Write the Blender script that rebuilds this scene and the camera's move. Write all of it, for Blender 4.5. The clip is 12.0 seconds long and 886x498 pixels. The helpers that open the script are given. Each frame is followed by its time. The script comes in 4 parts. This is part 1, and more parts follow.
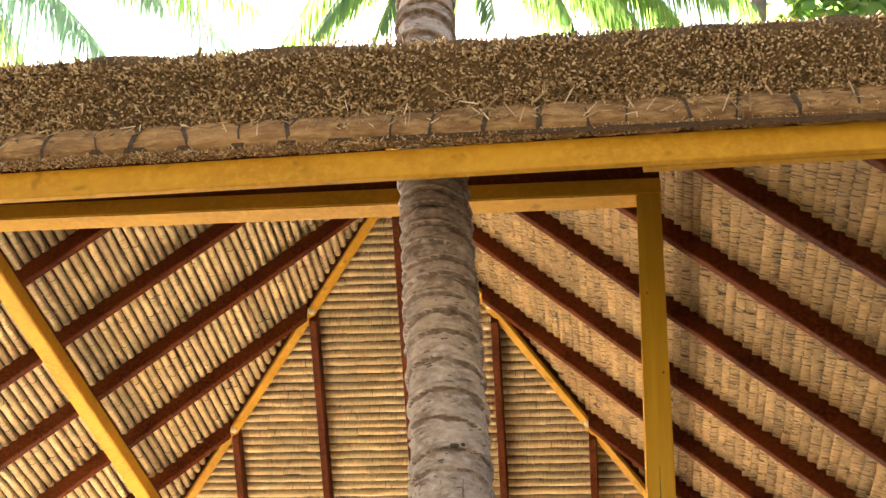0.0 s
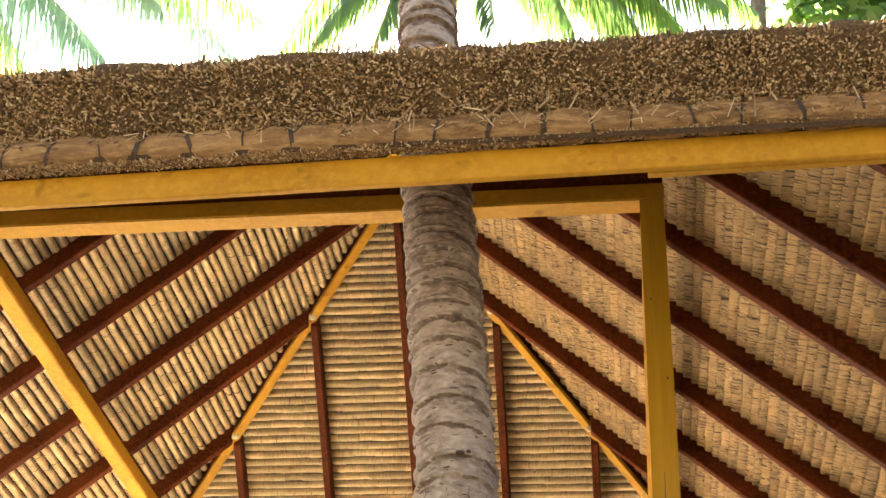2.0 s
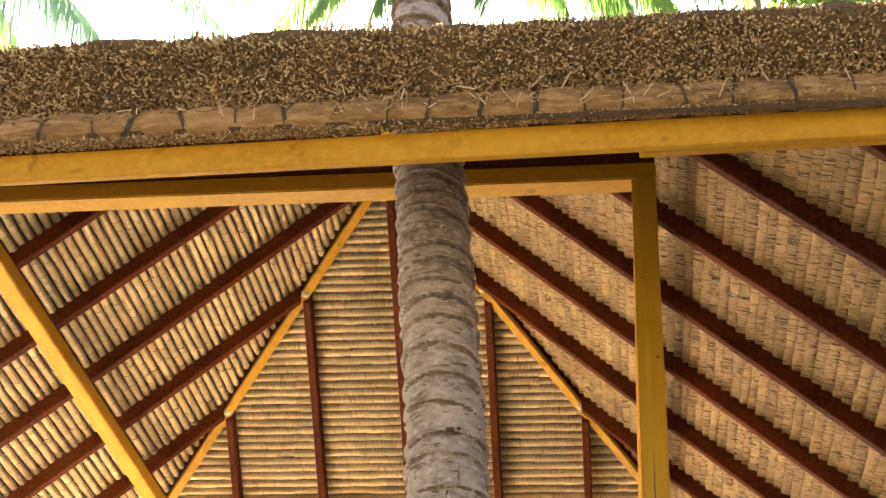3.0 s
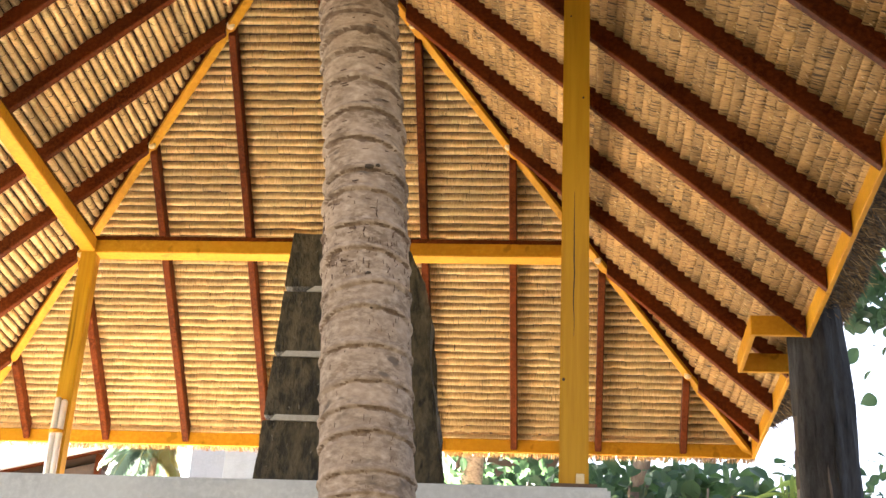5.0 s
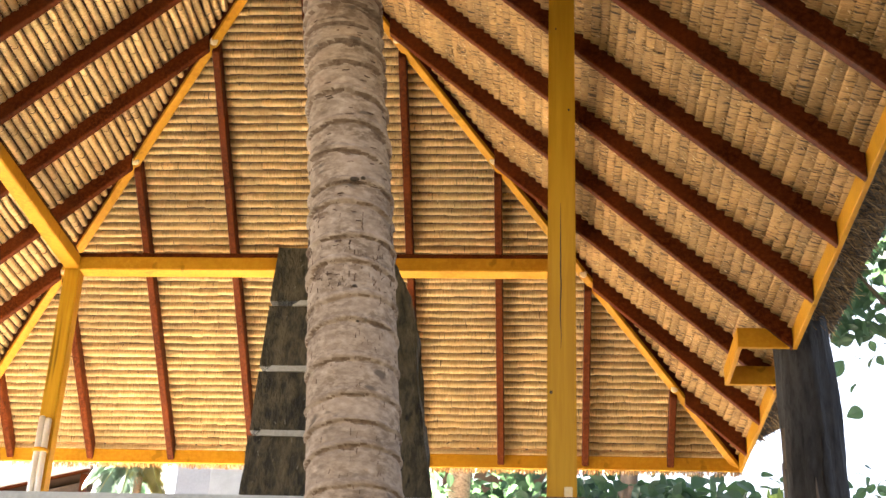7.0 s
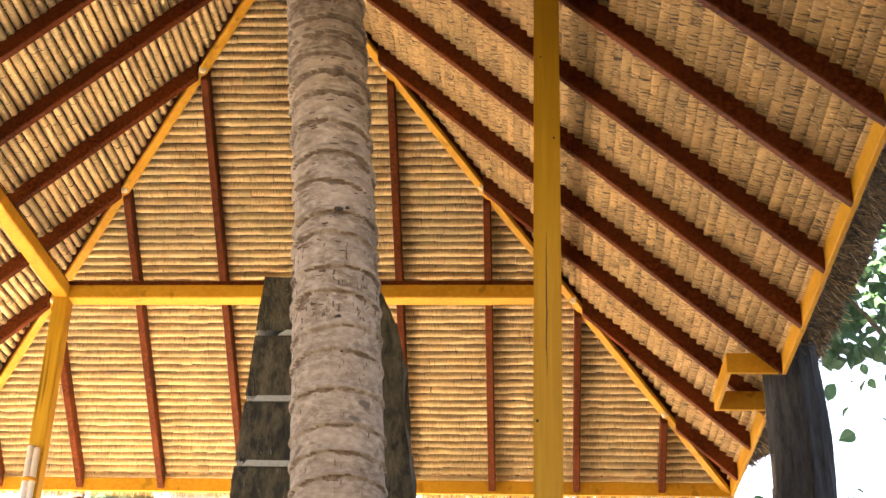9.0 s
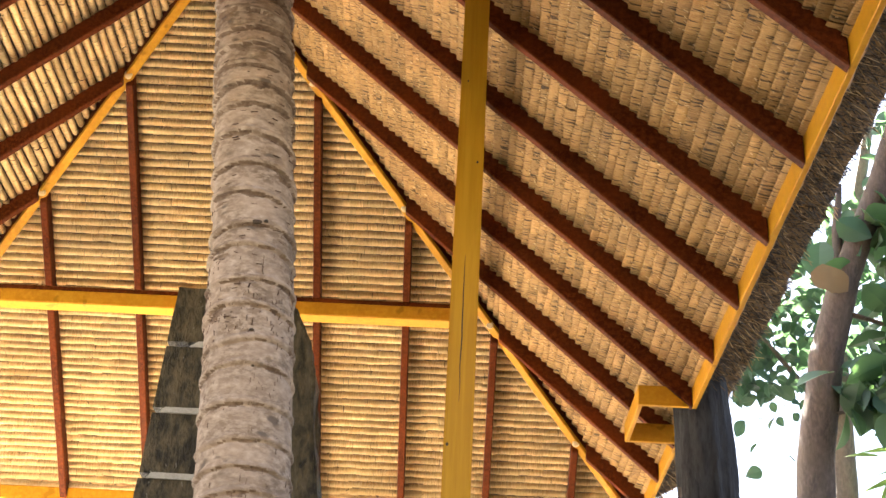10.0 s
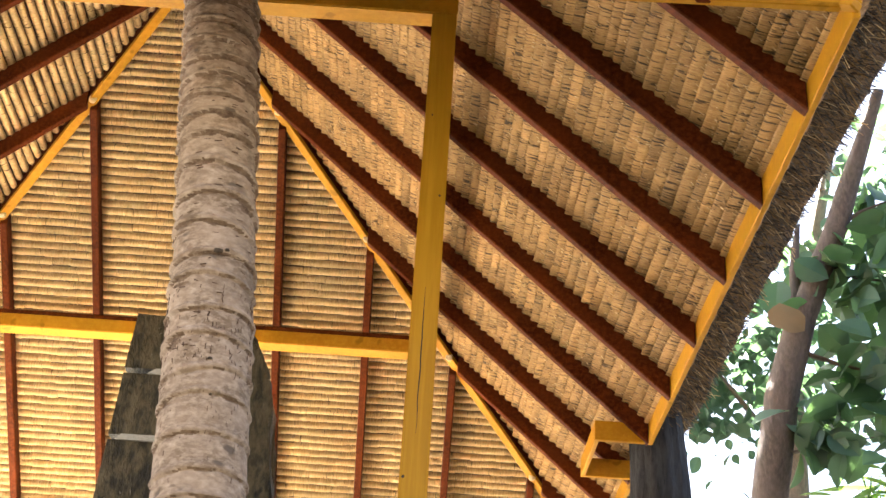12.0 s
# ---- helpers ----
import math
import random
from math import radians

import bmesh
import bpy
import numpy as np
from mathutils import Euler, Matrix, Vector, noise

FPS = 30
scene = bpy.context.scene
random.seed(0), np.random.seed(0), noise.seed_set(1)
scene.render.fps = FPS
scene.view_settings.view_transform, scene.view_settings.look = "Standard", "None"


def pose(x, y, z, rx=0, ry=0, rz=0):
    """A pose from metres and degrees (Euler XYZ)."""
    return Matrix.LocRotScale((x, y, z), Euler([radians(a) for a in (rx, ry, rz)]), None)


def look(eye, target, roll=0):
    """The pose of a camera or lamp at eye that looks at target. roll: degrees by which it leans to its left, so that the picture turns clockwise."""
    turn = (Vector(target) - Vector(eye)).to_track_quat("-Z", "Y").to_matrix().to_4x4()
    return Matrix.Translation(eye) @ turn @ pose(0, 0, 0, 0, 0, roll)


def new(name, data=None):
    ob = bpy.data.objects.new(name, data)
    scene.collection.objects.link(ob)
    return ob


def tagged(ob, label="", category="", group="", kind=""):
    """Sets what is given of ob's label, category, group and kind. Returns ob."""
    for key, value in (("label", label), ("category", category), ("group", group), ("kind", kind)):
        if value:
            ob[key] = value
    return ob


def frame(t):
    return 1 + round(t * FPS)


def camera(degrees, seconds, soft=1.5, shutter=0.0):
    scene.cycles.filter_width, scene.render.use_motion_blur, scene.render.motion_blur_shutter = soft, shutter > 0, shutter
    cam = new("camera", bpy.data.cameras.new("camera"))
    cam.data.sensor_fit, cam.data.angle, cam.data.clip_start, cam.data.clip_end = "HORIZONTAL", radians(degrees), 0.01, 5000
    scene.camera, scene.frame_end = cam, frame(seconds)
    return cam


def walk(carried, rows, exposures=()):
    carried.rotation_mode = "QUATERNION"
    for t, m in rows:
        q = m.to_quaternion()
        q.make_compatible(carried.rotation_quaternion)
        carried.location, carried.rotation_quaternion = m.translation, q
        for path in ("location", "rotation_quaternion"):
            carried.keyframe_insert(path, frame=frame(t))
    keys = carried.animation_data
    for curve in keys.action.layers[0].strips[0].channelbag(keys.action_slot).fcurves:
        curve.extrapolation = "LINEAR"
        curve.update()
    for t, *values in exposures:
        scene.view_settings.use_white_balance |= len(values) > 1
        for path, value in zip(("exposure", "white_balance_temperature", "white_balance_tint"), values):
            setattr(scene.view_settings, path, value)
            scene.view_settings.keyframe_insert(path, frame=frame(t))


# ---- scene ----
cam = camera(35.59, 12.0, soft=1.5)
PATH = [
    (0, pose(-0.025, -5.060, 1.540, 126.320, -3.025, 7.492)),
    (0.5, pose(-0.042, -5.045, 1.545, 126.553, -2.859, 7.113)),
    (1, pose(-0.031, -5.064, 1.546, 126.471, -2.675, 7.543)),
    (1.5, pose(-0.042, -5.060, 1.549, 126.517, -2.646, 7.481)),
    (2, pose(-0.049, -5.062, 1.549, 126.499, -2.845, 7.520)),
    (2.5, pose(-0.050, -5.073, 1.545, 126.534, -2.348, 7.697)),
    (3, pose(-0.040, -5.076, 1.539, 125.605, -2.983, 7.088)),
    (3.5, pose(-0.022, -5.093, 1.532, 122.624, -2.593, 5.846)),
    (3.7, pose(-0.020, -5.094, 1.532, 121.248, -2.694, 4.746)),
    (5.3, pose(0.011, -4.978, 1.582, 114.677, -2.605, 4.158)),
    (5.5, pose(0.014, -4.977, 1.580, 114.935, -2.467, 4.198)),
    (6, pose(0.002, -4.970, 1.577, 115.203, -2.252, 4.199)),
    (6.5, pose(-0.001, -4.970, 1.576, 115.510, -2.404, 3.891)),
    (7, pose(-0.002, -4.965, 1.574, 115.684, -2.074, 3.798)),
    (8.8, pose(0.033, -4.974, 1.591, 116.456, -1.737, 4.416)),
    (9, pose(0.031, -4.972, 1.592, 116.666, -1.698, 3.711)),
    (9.5, pose(0.033, -4.965, 1.591, 117.133, -2.353, 1.536)),
    (10, pose(0.043, -4.956, 1.595, 117.733, -2.702, -0.448)),
    (10.5, pose(0.054, -4.958, 1.598, 118.189, -2.992, -1.669)),
    (11, pose(0.057, -4.962, 1.597, 118.531, -3.100, -2.347)),
    (11.5, pose(0.055, -4.972, 1.593, 118.895, -3.298, -2.489)),
    (12, pose(0.047, -4.984, 1.590, 119.103, -3.082, -2.460)),
]
walk(cam, PATH, [(0.0, 5.15, 5950, 10), (3.0, 5.1, 5950, 10), (3.6, 5.45, 5900, 10), (5.3, 5.15, 6250, 12), (7.0, 5.15, 6250, 12), (9.0, 5.2, 6250, 13), (9.7, 5.4, 6100, 12), (12.0, 5.4, 6050, 12)])

# ---- light ----
SUN_AZ, SUN_EL = radians(-40), radians(42)
world = bpy.data.worlds.new("world")
scene.world = world
world.use_nodes = True
wn = world.node_tree
sky = wn.nodes.new("ShaderNodeTexSky")
sky.sky_type = "NISHITA"
sky.sun_disc = False
sky.sun_elevation, sky.sun_rotation = SUN_EL, SUN_AZ
sky.air_density, sky.dust_density = 1.0, 6.0
wn.nodes["Background"].inputs[1].default_value = 0.0160
wn.links.new(sky.outputs[0], wn.nodes["Background"].inputs[0])
sun_dir = Vector((math.sin(SUN_AZ) * math.cos(SUN_EL), math.cos(SUN_AZ) * math.cos(SUN_EL), math.sin(SUN_EL)))
sun = new("sun", bpy.data.lights.new("sun", "SUN"))
sun.data.energy, sun.data.angle, sun.data.color = 5.0, radians(0.6), (1.0, 0.90, 0.76)
sun.matrix_world = look(sun_dir * 60, (0, 0, 0))


# ---- materials ----
def nodes_of(name):
    m = bpy.data.materials.new(name)
    m.use_nodes = True
    t = m.node_tree
    return m, t, t.nodes["Principled BSDF"]


def surface(name, colours, scale=6.0, fine=60.0, rough=0.6, bump=0.2, depth=0.01, stretch=(1, 1, 1), metal=0.0,
            rand=0.0, uv=False, specks=0.0, speck_scale=40.0, gloss_var=0.1, spec=0.4, dirt=0.0, patch=None, island=0.0, speck_from=0.66):
    """Two scales of noise mix three colours; fine noise drives the relief."""
    m, t, b = nodes_of(name)
    co = t.nodes.new("ShaderNodeTexCoord")
    mp = t.nodes.new("ShaderNodeMapping")
    mp.inputs["Scale"].default_value = stretch
    t.links.new(co.outputs["UV" if uv else "Object"], mp.inputs[0])

    def noise_tex(s, detail, rough_=0.6):
        n = t.nodes.new("ShaderNodeTexNoise")
        n.inputs["Scale"].default_value, n.inputs["Detail"].default_value = s, detail
        n.inputs["Roughness"].default_value = rough_
        t.links.new(mp.outputs[0], n.inputs["Vector"])
        return n.outputs["Fac"]

    def ramp(fac, lo, hi):
        r = t.nodes.new("ShaderNodeMapRange")
        r.inputs[1].default_value, r.inputs[2].default_value = lo, hi
        t.links.new(fac, r.inputs[0])
        return r.outputs[0]

    def mix(fac, a, c, kind="MIX"):
        x = t.nodes.new("ShaderNodeMix")
        x.data_type, x.blend_type = "RGBA", kind
        if isinstance(fac, float):
            x.inputs[0].default_value = fac
        else:
            t.links.new(fac, x.inputs[0])
        for s, i in ((a, 6), (c, 7)):
            if isinstance(s, tuple):
                x.inputs[i].default_value = (*s, 1)
            else:
                t.links.new(s, x.inputs[i])
        return x.outputs[2]

    big, small = noise_tex(scale, 4), noise_tex(fine, 5, 0.65)
    if patch:
        mp2 = t.nodes.new("ShaderNodeMapping")
        mp2.inputs["Scale"].default_value = patch
        t.links.new(co.outputs["UV" if uv else "Object"], mp2.inputs[0])
        pn = t.nodes.new("ShaderNodeTexNoise")
        pn.inputs["Scale"].default_value, pn.inputs["Detail"].default_value = 1.0, 3
        t.links.new(mp2.outputs[0], pn.inputs["Vector"])
        big = pn.outputs["Fac"]
    col = mix(ramp(big, 0.35, 0.65), colours[0], colours[1])
    col = mix(ramp(small, 0.42, 0.7), col, colours[2])
    if dirt:
        col = mix(ramp(noise_tex(scale * 0.37, 6, 0.7), 0.55, 0.75), col, tuple(c * (1 - dirt) for c in colours[0]))
    if specks:
        w = t.nodes.new("ShaderNodeTexNoise")
        w.inputs["Scale"].default_value, w.inputs["Detail"].default_value = speck_scale, 2
        t.links.new(mp.outputs[0], w.inputs["Vector"])
        col = mix(ramp(w.outputs["Fac"], speck_from, speck_from + 0.06), col, tuple(c * (1 - specks) for c in colours[0]))
    if rand:
        oi = t.nodes.new("ShaderNodeObjectInfo")
        hs = t.nodes.new("ShaderNodeHueSaturation")
        r = t.nodes.new("ShaderNodeMapRange")
        r.inputs[3].default_value, r.inputs[4].default_value = 1 - rand, 1 + rand
        t.links.new(oi.outputs["Random"], r.inputs[0])
        t.links.new(r.outputs[0], hs.inputs["Value"])
        t.links.new(col, hs.inputs["Color"])
        col = hs.outputs[0]
    if island:
        ge = t.nodes.new("ShaderNodeNewGeometry")
        h2 = t.nodes.new("ShaderNodeHueSaturation")
        r2 = t.nodes.new("ShaderNodeMapRange")
        r2.inputs[3].default_value, r2.inputs[4].default_value = 1 - island, 1 + island
        t.links.new(ge.outputs["Random Per Island"], r2.inputs[0])
        t.links.new(r2.outputs[0], h2.inputs["Value"])
        t.links.new(col, h2.inputs["Color"])
        col = h2.outputs[0]
    t.links.new(col, b.inputs["Base Color"])
    rr = t.nodes.new("ShaderNodeMapRange")
    rr.inputs[3].default_value, rr.inputs[4].default_value = max(0.05, rough - gloss_var), min(1, rough + gloss_var)
    t.links.new(small, rr.inputs[0])
    t.links.new(rr.outputs[0], b.inputs["Roughness"])
    b.inputs["Metallic"].default_value = metal
    b.inputs["Specular IOR Level"].default_value = spec
    bp = t.nodes.new("ShaderNodeBump")
    bp.inputs["Strength"].default_value, bp.inputs["Distance"].default_value = bump, depth
    t.links.new(small, bp.inputs["Height"])
    t.links.new(bp.outputs[0], b.inputs["Normal"])
    return m


def leaf_mat(name, a, c, trans, rough=0.45):
    m, t, b = nodes_of(name)
    g = t.nodes.new("ShaderNodeNewGeometry")
    r = t.nodes.new("ShaderNodeMix")
    r.data_type = "RGBA"
    r.inputs[6].default_value, r.inputs[7].default_value = (*a, 1), (*c, 1)
    t.links.new(g.outputs["Random Per Island"], r.inputs[0])
    t.links.new(r.outputs[2], b.inputs["Base Color"])
    b.inputs["Roughness"].default_value = rough
    tr = t.nodes.new("ShaderNodeBsdfTranslucent")
    tr.inputs[0].default_value = (*trans, 1)
    ad = t.nodes.new("ShaderNodeMixShader")
    ad.inputs[0].default_value = 0.4
    t.links.new(b.outputs[0], ad.inputs[1])
    t.links.new(tr.outputs[0], ad.inputs[2])
    t.links.new(ad.outputs[0], t.nodes["Material Output"].inputs[0])
    return m


def straw_mat(name, dark, mid, light):
    m, t, b = nodes_of(name)
    g = t.nodes.new("ShaderNodeNewGeometry")
    r = t.nodes.new("ShaderNodeValToRGB")
    r.color_ramp.elements[0].color, r.color_ramp.elements[1].color = (*dark, 1), (*light, 1)
    e = r.color_ramp.elements.new(0.48)
    e.color = (*mid, 1)
    t.links.new(g.outputs["Random Per Island"], r.inputs[0])
    t.links.new(r.outputs[0], b.inputs["Base Color"])
    b.inputs["Roughness"].default_value = 0.7
    return m


M_YELLOW = surface("ochre_painted_wood", ((0.48, 0.23, 0.008), (0.40, 0.18, 0.006), (0.53, 0.265, 0.014)), 2.5, 30, 0.55, 0.2, 0.004, (1, 1, 1), rand=0.06, dirt=0.16, spec=0.15, specks=0.35, speck_scale=9)
M_POST = surface("ochre_post_wood", ((0.46, 0.24, 0.007), (0.37, 0.18, 0.005), (0.51, 0.275, 0.012)), 6, 40, 0.5, 0.35, 0.005, (1, 1, 0.05), rand=0.06, dirt=0.35, spec=0.25, specks=0.6, speck_scale=14)
M_BROWN = surface("red_brown_stained_wood", ((0.098, 0.022, 0.005), (0.050, 0.011, 0.003), (0.14, 0.035, 0.008)), 4, 45, 0.5, 0.25, 0.004, rand=0.12, spec=0.05)
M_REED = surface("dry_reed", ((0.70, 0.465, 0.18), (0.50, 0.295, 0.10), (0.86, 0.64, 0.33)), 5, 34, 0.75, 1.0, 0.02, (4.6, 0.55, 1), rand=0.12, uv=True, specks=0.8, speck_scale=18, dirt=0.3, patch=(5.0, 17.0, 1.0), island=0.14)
# tighter weave of the right slope; its dimmer light is put into darker colours
M_WEAVE_DIM = surface("dimmed_woven_grass", ((0.39, 0.22, 0.066), (0.26, 0.138, 0.037), (0.56, 0.355, 0.13)), 5, 34, 0.75, 0.8, 0.016, (4.6, 0.55, 1), rand=0.12, uv=True, specks=0.84, speck_scale=17, dirt=0.2, patch=(9.0, 17.0, 1.0), island=0.16, speck_from=0.565)
M_THATCH = surface("cut_thatch", ((0.20, 0.115, 0.04), (0.085, 0.048, 0.018), (0.33, 0.20, 0.075)), 5, 90, 0.85, 1.0, 0.03, specks=0.7, speck_scale=60)
M_DEEP = surface("old_dark_thatch", ((0.10, 0.055, 0.025), (0.07, 0.04, 0.018), (0.13, 0.075, 0.035)), 5, 90, 0.9, 0.8, 0.02)
M_STRAW = straw_mat("straw", (0.06, 0.03, 0.010), (0.38, 0.22, 0.075), (0.80, 0.60, 0.32))
# darker and greyer than M_STRAW, for the right eave edge
M_STRAWD = straw_mat("dark_grey_straw", (0.022, 0.018, 0.015), (0.055, 0.043, 0.034), (0.19, 0.155, 0.12))
M_ROLL = surface("straw_bundle", ((0.36, 0.19, 0.062), (0.17, 0.084, 0.027), (0.52, 0.31, 0.118)), 4, 50, 0.75, 1.0, 0.02, (0.25, 1, 1), specks=0.8, speck_scale=22, dirt=0.6)
M_TIE = surface("dark_twine", ((0.06, 0.04, 0.025), (0.09, 0.06, 0.035), (0.04, 0.03, 0.02)), 20, 90, 0.8)
M_PALMBARK = surface("palm_bark", ((0.36, 0.265, 0.188), (0.17, 0.115, 0.07), (0.50, 0.39, 0.29)), 5.5, 30, 0.8, 0.4, 0.012, (1, 1, 1.8), specks=0.6, speck_scale=11, dirt=0.5)
M_SCAR = surface("palm_leaf_scar", ((0.20, 0.13, 0.08), (0.12, 0.075, 0.045), (0.30, 0.21, 0.14)), 9, 40, 0.9, 1.0, 0.02, (1, 1, 0.8))
M_CRACK = surface("bark_crack", ((0.11, 0.065, 0.04), (0.07, 0.04, 0.025), (0.15, 0.09, 0.06)), 20, 60, 0.9)
M_BARK = surface("dark_bark", ((0.022, 0.022, 0.024), (0.042, 0.041, 0.043), (0.012, 0.012, 0.013)), 5, 30, 0.8, 0.9, 0.02, (1, 1, 0.25), specks=0.5)
M_TREEBARK = surface("brown_bark", ((0.085, 0.065, 0.055), (0.055, 0.042, 0.038), (0.12, 0.095, 0.08)), 6, 40, 0.85, 0.7, 0.012, (1, 1, 0.4), dirt=0.4)
M_BARK2 = surface("grey_bark", ((0.16, 0.13, 0.11), (0.11, 0.09, 0.08), (0.20, 0.17, 0.14)), 6, 40, 0.85, 0.6, 0.01, (1, 1, 0.4))
M_SLATE = surface("black_slate", ((0.022, 0.018, 0.009), (0.062, 0.047, 0.021), (0.14, 0.11, 0.06)), 9, 18, 0.5, 1.0, 0.04, (1.6, 1, 0.7), dirt=0.6, spec=0.3, specks=0.6, speck_scale=12)
M_SCRATCH = surface("scratched_slate", ((0.22, 0.20, 0.15), (0.14, 0.12, 0.09), (0.30, 0.27, 0.21)), 20, 60, 0.8)
M_MORTAR = surface("pale_mortar", ((0.42, 0.40, 0.34), (0.35, 0.33, 0.28), (0.48, 0.45, 0.40)), 12, 80, 0.9, 0.6, 0.008)
M_FILLER = surface("pale_filler", ((0.72, 0.58, 0.33), (0.66, 0.50, 0.26), (0.76, 0.64, 0.42)), 20, 80, 0.8, 0.4, 0.004)
M_CONC = surface("grey_render", ((0.52, 0.54, 0.54), (0.43, 0.45, 0.46), (0.58, 0.60, 0.60)), 3, 40, 0.8, 0.3, 0.006, dirt=0.2)
M_FLOOR = surface("dark_lava_paving", ((0.036, 0.032, 0.027), (0.028, 0.025, 0.021), (0.046, 0.041, 0.034)), 2, 30, 0.75, 0.2, 0.006)
# very pale stone for the added strips that reflect sun into the roof
M_BOUNCE = surface("pale_bounce_stone", ((0.87, 0.76, 0.58), (0.83, 0.72, 0.54), (0.89, 0.80, 0.64)), 2, 30, 0.75, 0.2, 0.006)
M_GROUND = surface("volcanic_sand", ((0.026, 0.023, 0.018), (0.019, 0.020, 0.013), (0.034, 0.030, 0.023)), 0.4, 9, 0.9, 0.4, 0.03)
M_SOIL = surface("dark_soil", ((0.028, 0.022, 0.016), (0.02, 0.02, 0.012), (0.036, 0.028, 0.02)), 1.5, 15, 0.95, 0.5, 0.03)
M_WHITE = surface("white_render", ((0.46, 0.48, 0.52), (0.41, 0.43, 0.46), (0.50, 0.52, 0.55)), 1.5, 20, 0.8)
M_ROOFING = surface("pale_sheet_roof", ((0.78, 0.82, 0.86), (0.72, 0.77, 0.82), (0.82, 0.84, 0.86)), 1.2, 20, 0.35)
M_UMBER = surface("umber_render", ((0.026, 0.023, 0.017), (0.020, 0.018, 0.013), (0.033, 0.029, 0.022)), 1.5, 25, 0.85, 0.3, 0.006, dirt=0.3)
M_DARKWOOD = surface("dark_timber", ((0.10, 0.06, 0.04), (0.07, 0.045, 0.03), (0.13, 0.08, 0.05)), 4, 30, 0.6)
M_STEEL = surface("brushed_steel", ((0.80, 0.79, 0.76), (0.74, 0.73, 0.70), (0.84, 0.83, 0.80)), 0.8, 3, 0.28, 0.0, 0.002, metal=0.55, gloss_var=0.02)
M_LEAF = leaf_mat("broad_leaf", (0.024, 0.066, 0.050), (0.065, 0.12, 0.075), (0.11, 0.21, 0.06), 0.5)
M_LEAF2 = leaf_mat("small_leaf", (0.030, 0.070, 0.052), (0.06, 0.115, 0.075), (0.09, 0.17, 0.07), 0.5)
# brighter leaf colours; on the forked tree they put the sunlight into the colour
M_LEAFSUN = leaf_mat("sunlit_leaf", (0.06, 0.13, 0.03), (0.14, 0.23, 0.05), (0.22, 0.34, 0.06))
M_FROND = leaf_mat("palm_leaflet", (0.05, 0.11, 0.03), (0.12, 0.19, 0.04), (0.24, 0.38, 0.07))
M_FRONDY = leaf_mat("yellow_palm_leaflet", (0.16, 0.24, 0.06), (0.26, 0.30, 0.08), (0.50, 0.66, 0.18))
M_TEAL = leaf_mat("blue_green_leaflet", (0.16, 0.25, 0.20), (0.26, 0.34, 0.28), (0.26, 0.38, 0.26))
M_DRY = leaf_mat("dry_leaflet", (0.22, 0.20, 0.07), (0.30, 0.26, 0.10), (0.30, 0.27, 0.09))
M_DEADLEAF = leaf_mat("dead_leaf", (0.15, 0.115, 0.075), (0.20, 0.155, 0.10), (0.12, 0.085, 0.05))
M_RACHIS = surface("frond_stem", ((0.22, 0.26, 0.07), (0.28, 0.27, 0.09), (0.18, 0.20, 0.06)), 5, 30, 0.5)


# ---- builders ----
def mesh_ob(name, verts, faces, material, parent=None, label="", uv=None, smooth=False):
    me = bpy.data.meshes.new(name)
    me.from_pydata([tuple(p) for p in verts], [], faces)
    if uv is not None:
        lay = me.uv_layers.new(name="UVMap")
        idx = np.empty(len(me.loops), dtype=np.int32)
        me.loops.foreach_get("vertex_index", idx)
        lay.data.foreach_set("uv", np.asarray(uv, dtype=np.float32)[idx].ravel())
    if smooth:
        me.polygons.foreach_set("use_smooth", np.ones(len(me.polygons), dtype=bool))
    me.materials.append(material)
    me.update()
    ob = new(name, me)
    if parent:
        ob.parent = parent
    if label:
        tagged(ob, label)
    return ob


def part(name, bm, material, parent=None, label=""):
    me = bpy.data.meshes.new(name)
    bmesh.ops.recalc_face_normals(bm, faces=bm.faces)
    bm.to_mesh(me)
    bm.free()
    me.materials.append(material)
    ob = new(name, me)
    if parent:
        ob.parent = parent
    if label:
        tagged(ob, label)
    return ob


def box(lo, hi, bevel=0.004, segs=1):
    bm = bmesh.new()
    c = [(a + b) / 2 for a, b in zip(lo, hi)]
    s = [b - a for a, b in zip(lo, hi)]
    bmesh.ops.create_cube(bm, size=1, matrix=Matrix.Translation(c) @ Matrix.Diagonal((*s, 1)))
    if bevel:
        bmesh.ops.bevel(bm, geom=bm.edges[:], offset=bevel, segments=segs, affect="EDGES")
    return bm


def stick(a, b, width, height, up=(0, 0, 1), bevel=0.004):
    """A squared timber whose lower edge runs from a to b; height is measured along the upward normal."""
    a, b = Vector(a), Vector(b)
    d = (b - a).normalized()
    side = d.cross(Vector(up)).normalized()
    n = side.cross(d).normalized()
    length = (b - a).length
    bm = bmesh.new()
    m = Matrix((side, d, n)).transposed().to_4x4()
    m.translation = (a + b) / 2 + n * height / 2
    bmesh.ops.create_cube(bm, size=1, matrix=m @ Matrix.Diagonal((width, length, height, 1)))
    bmesh.ops.bevel(bm, geom=bm.edges[:], offset=bevel, segments=1, affect="EDGES")
    return bm


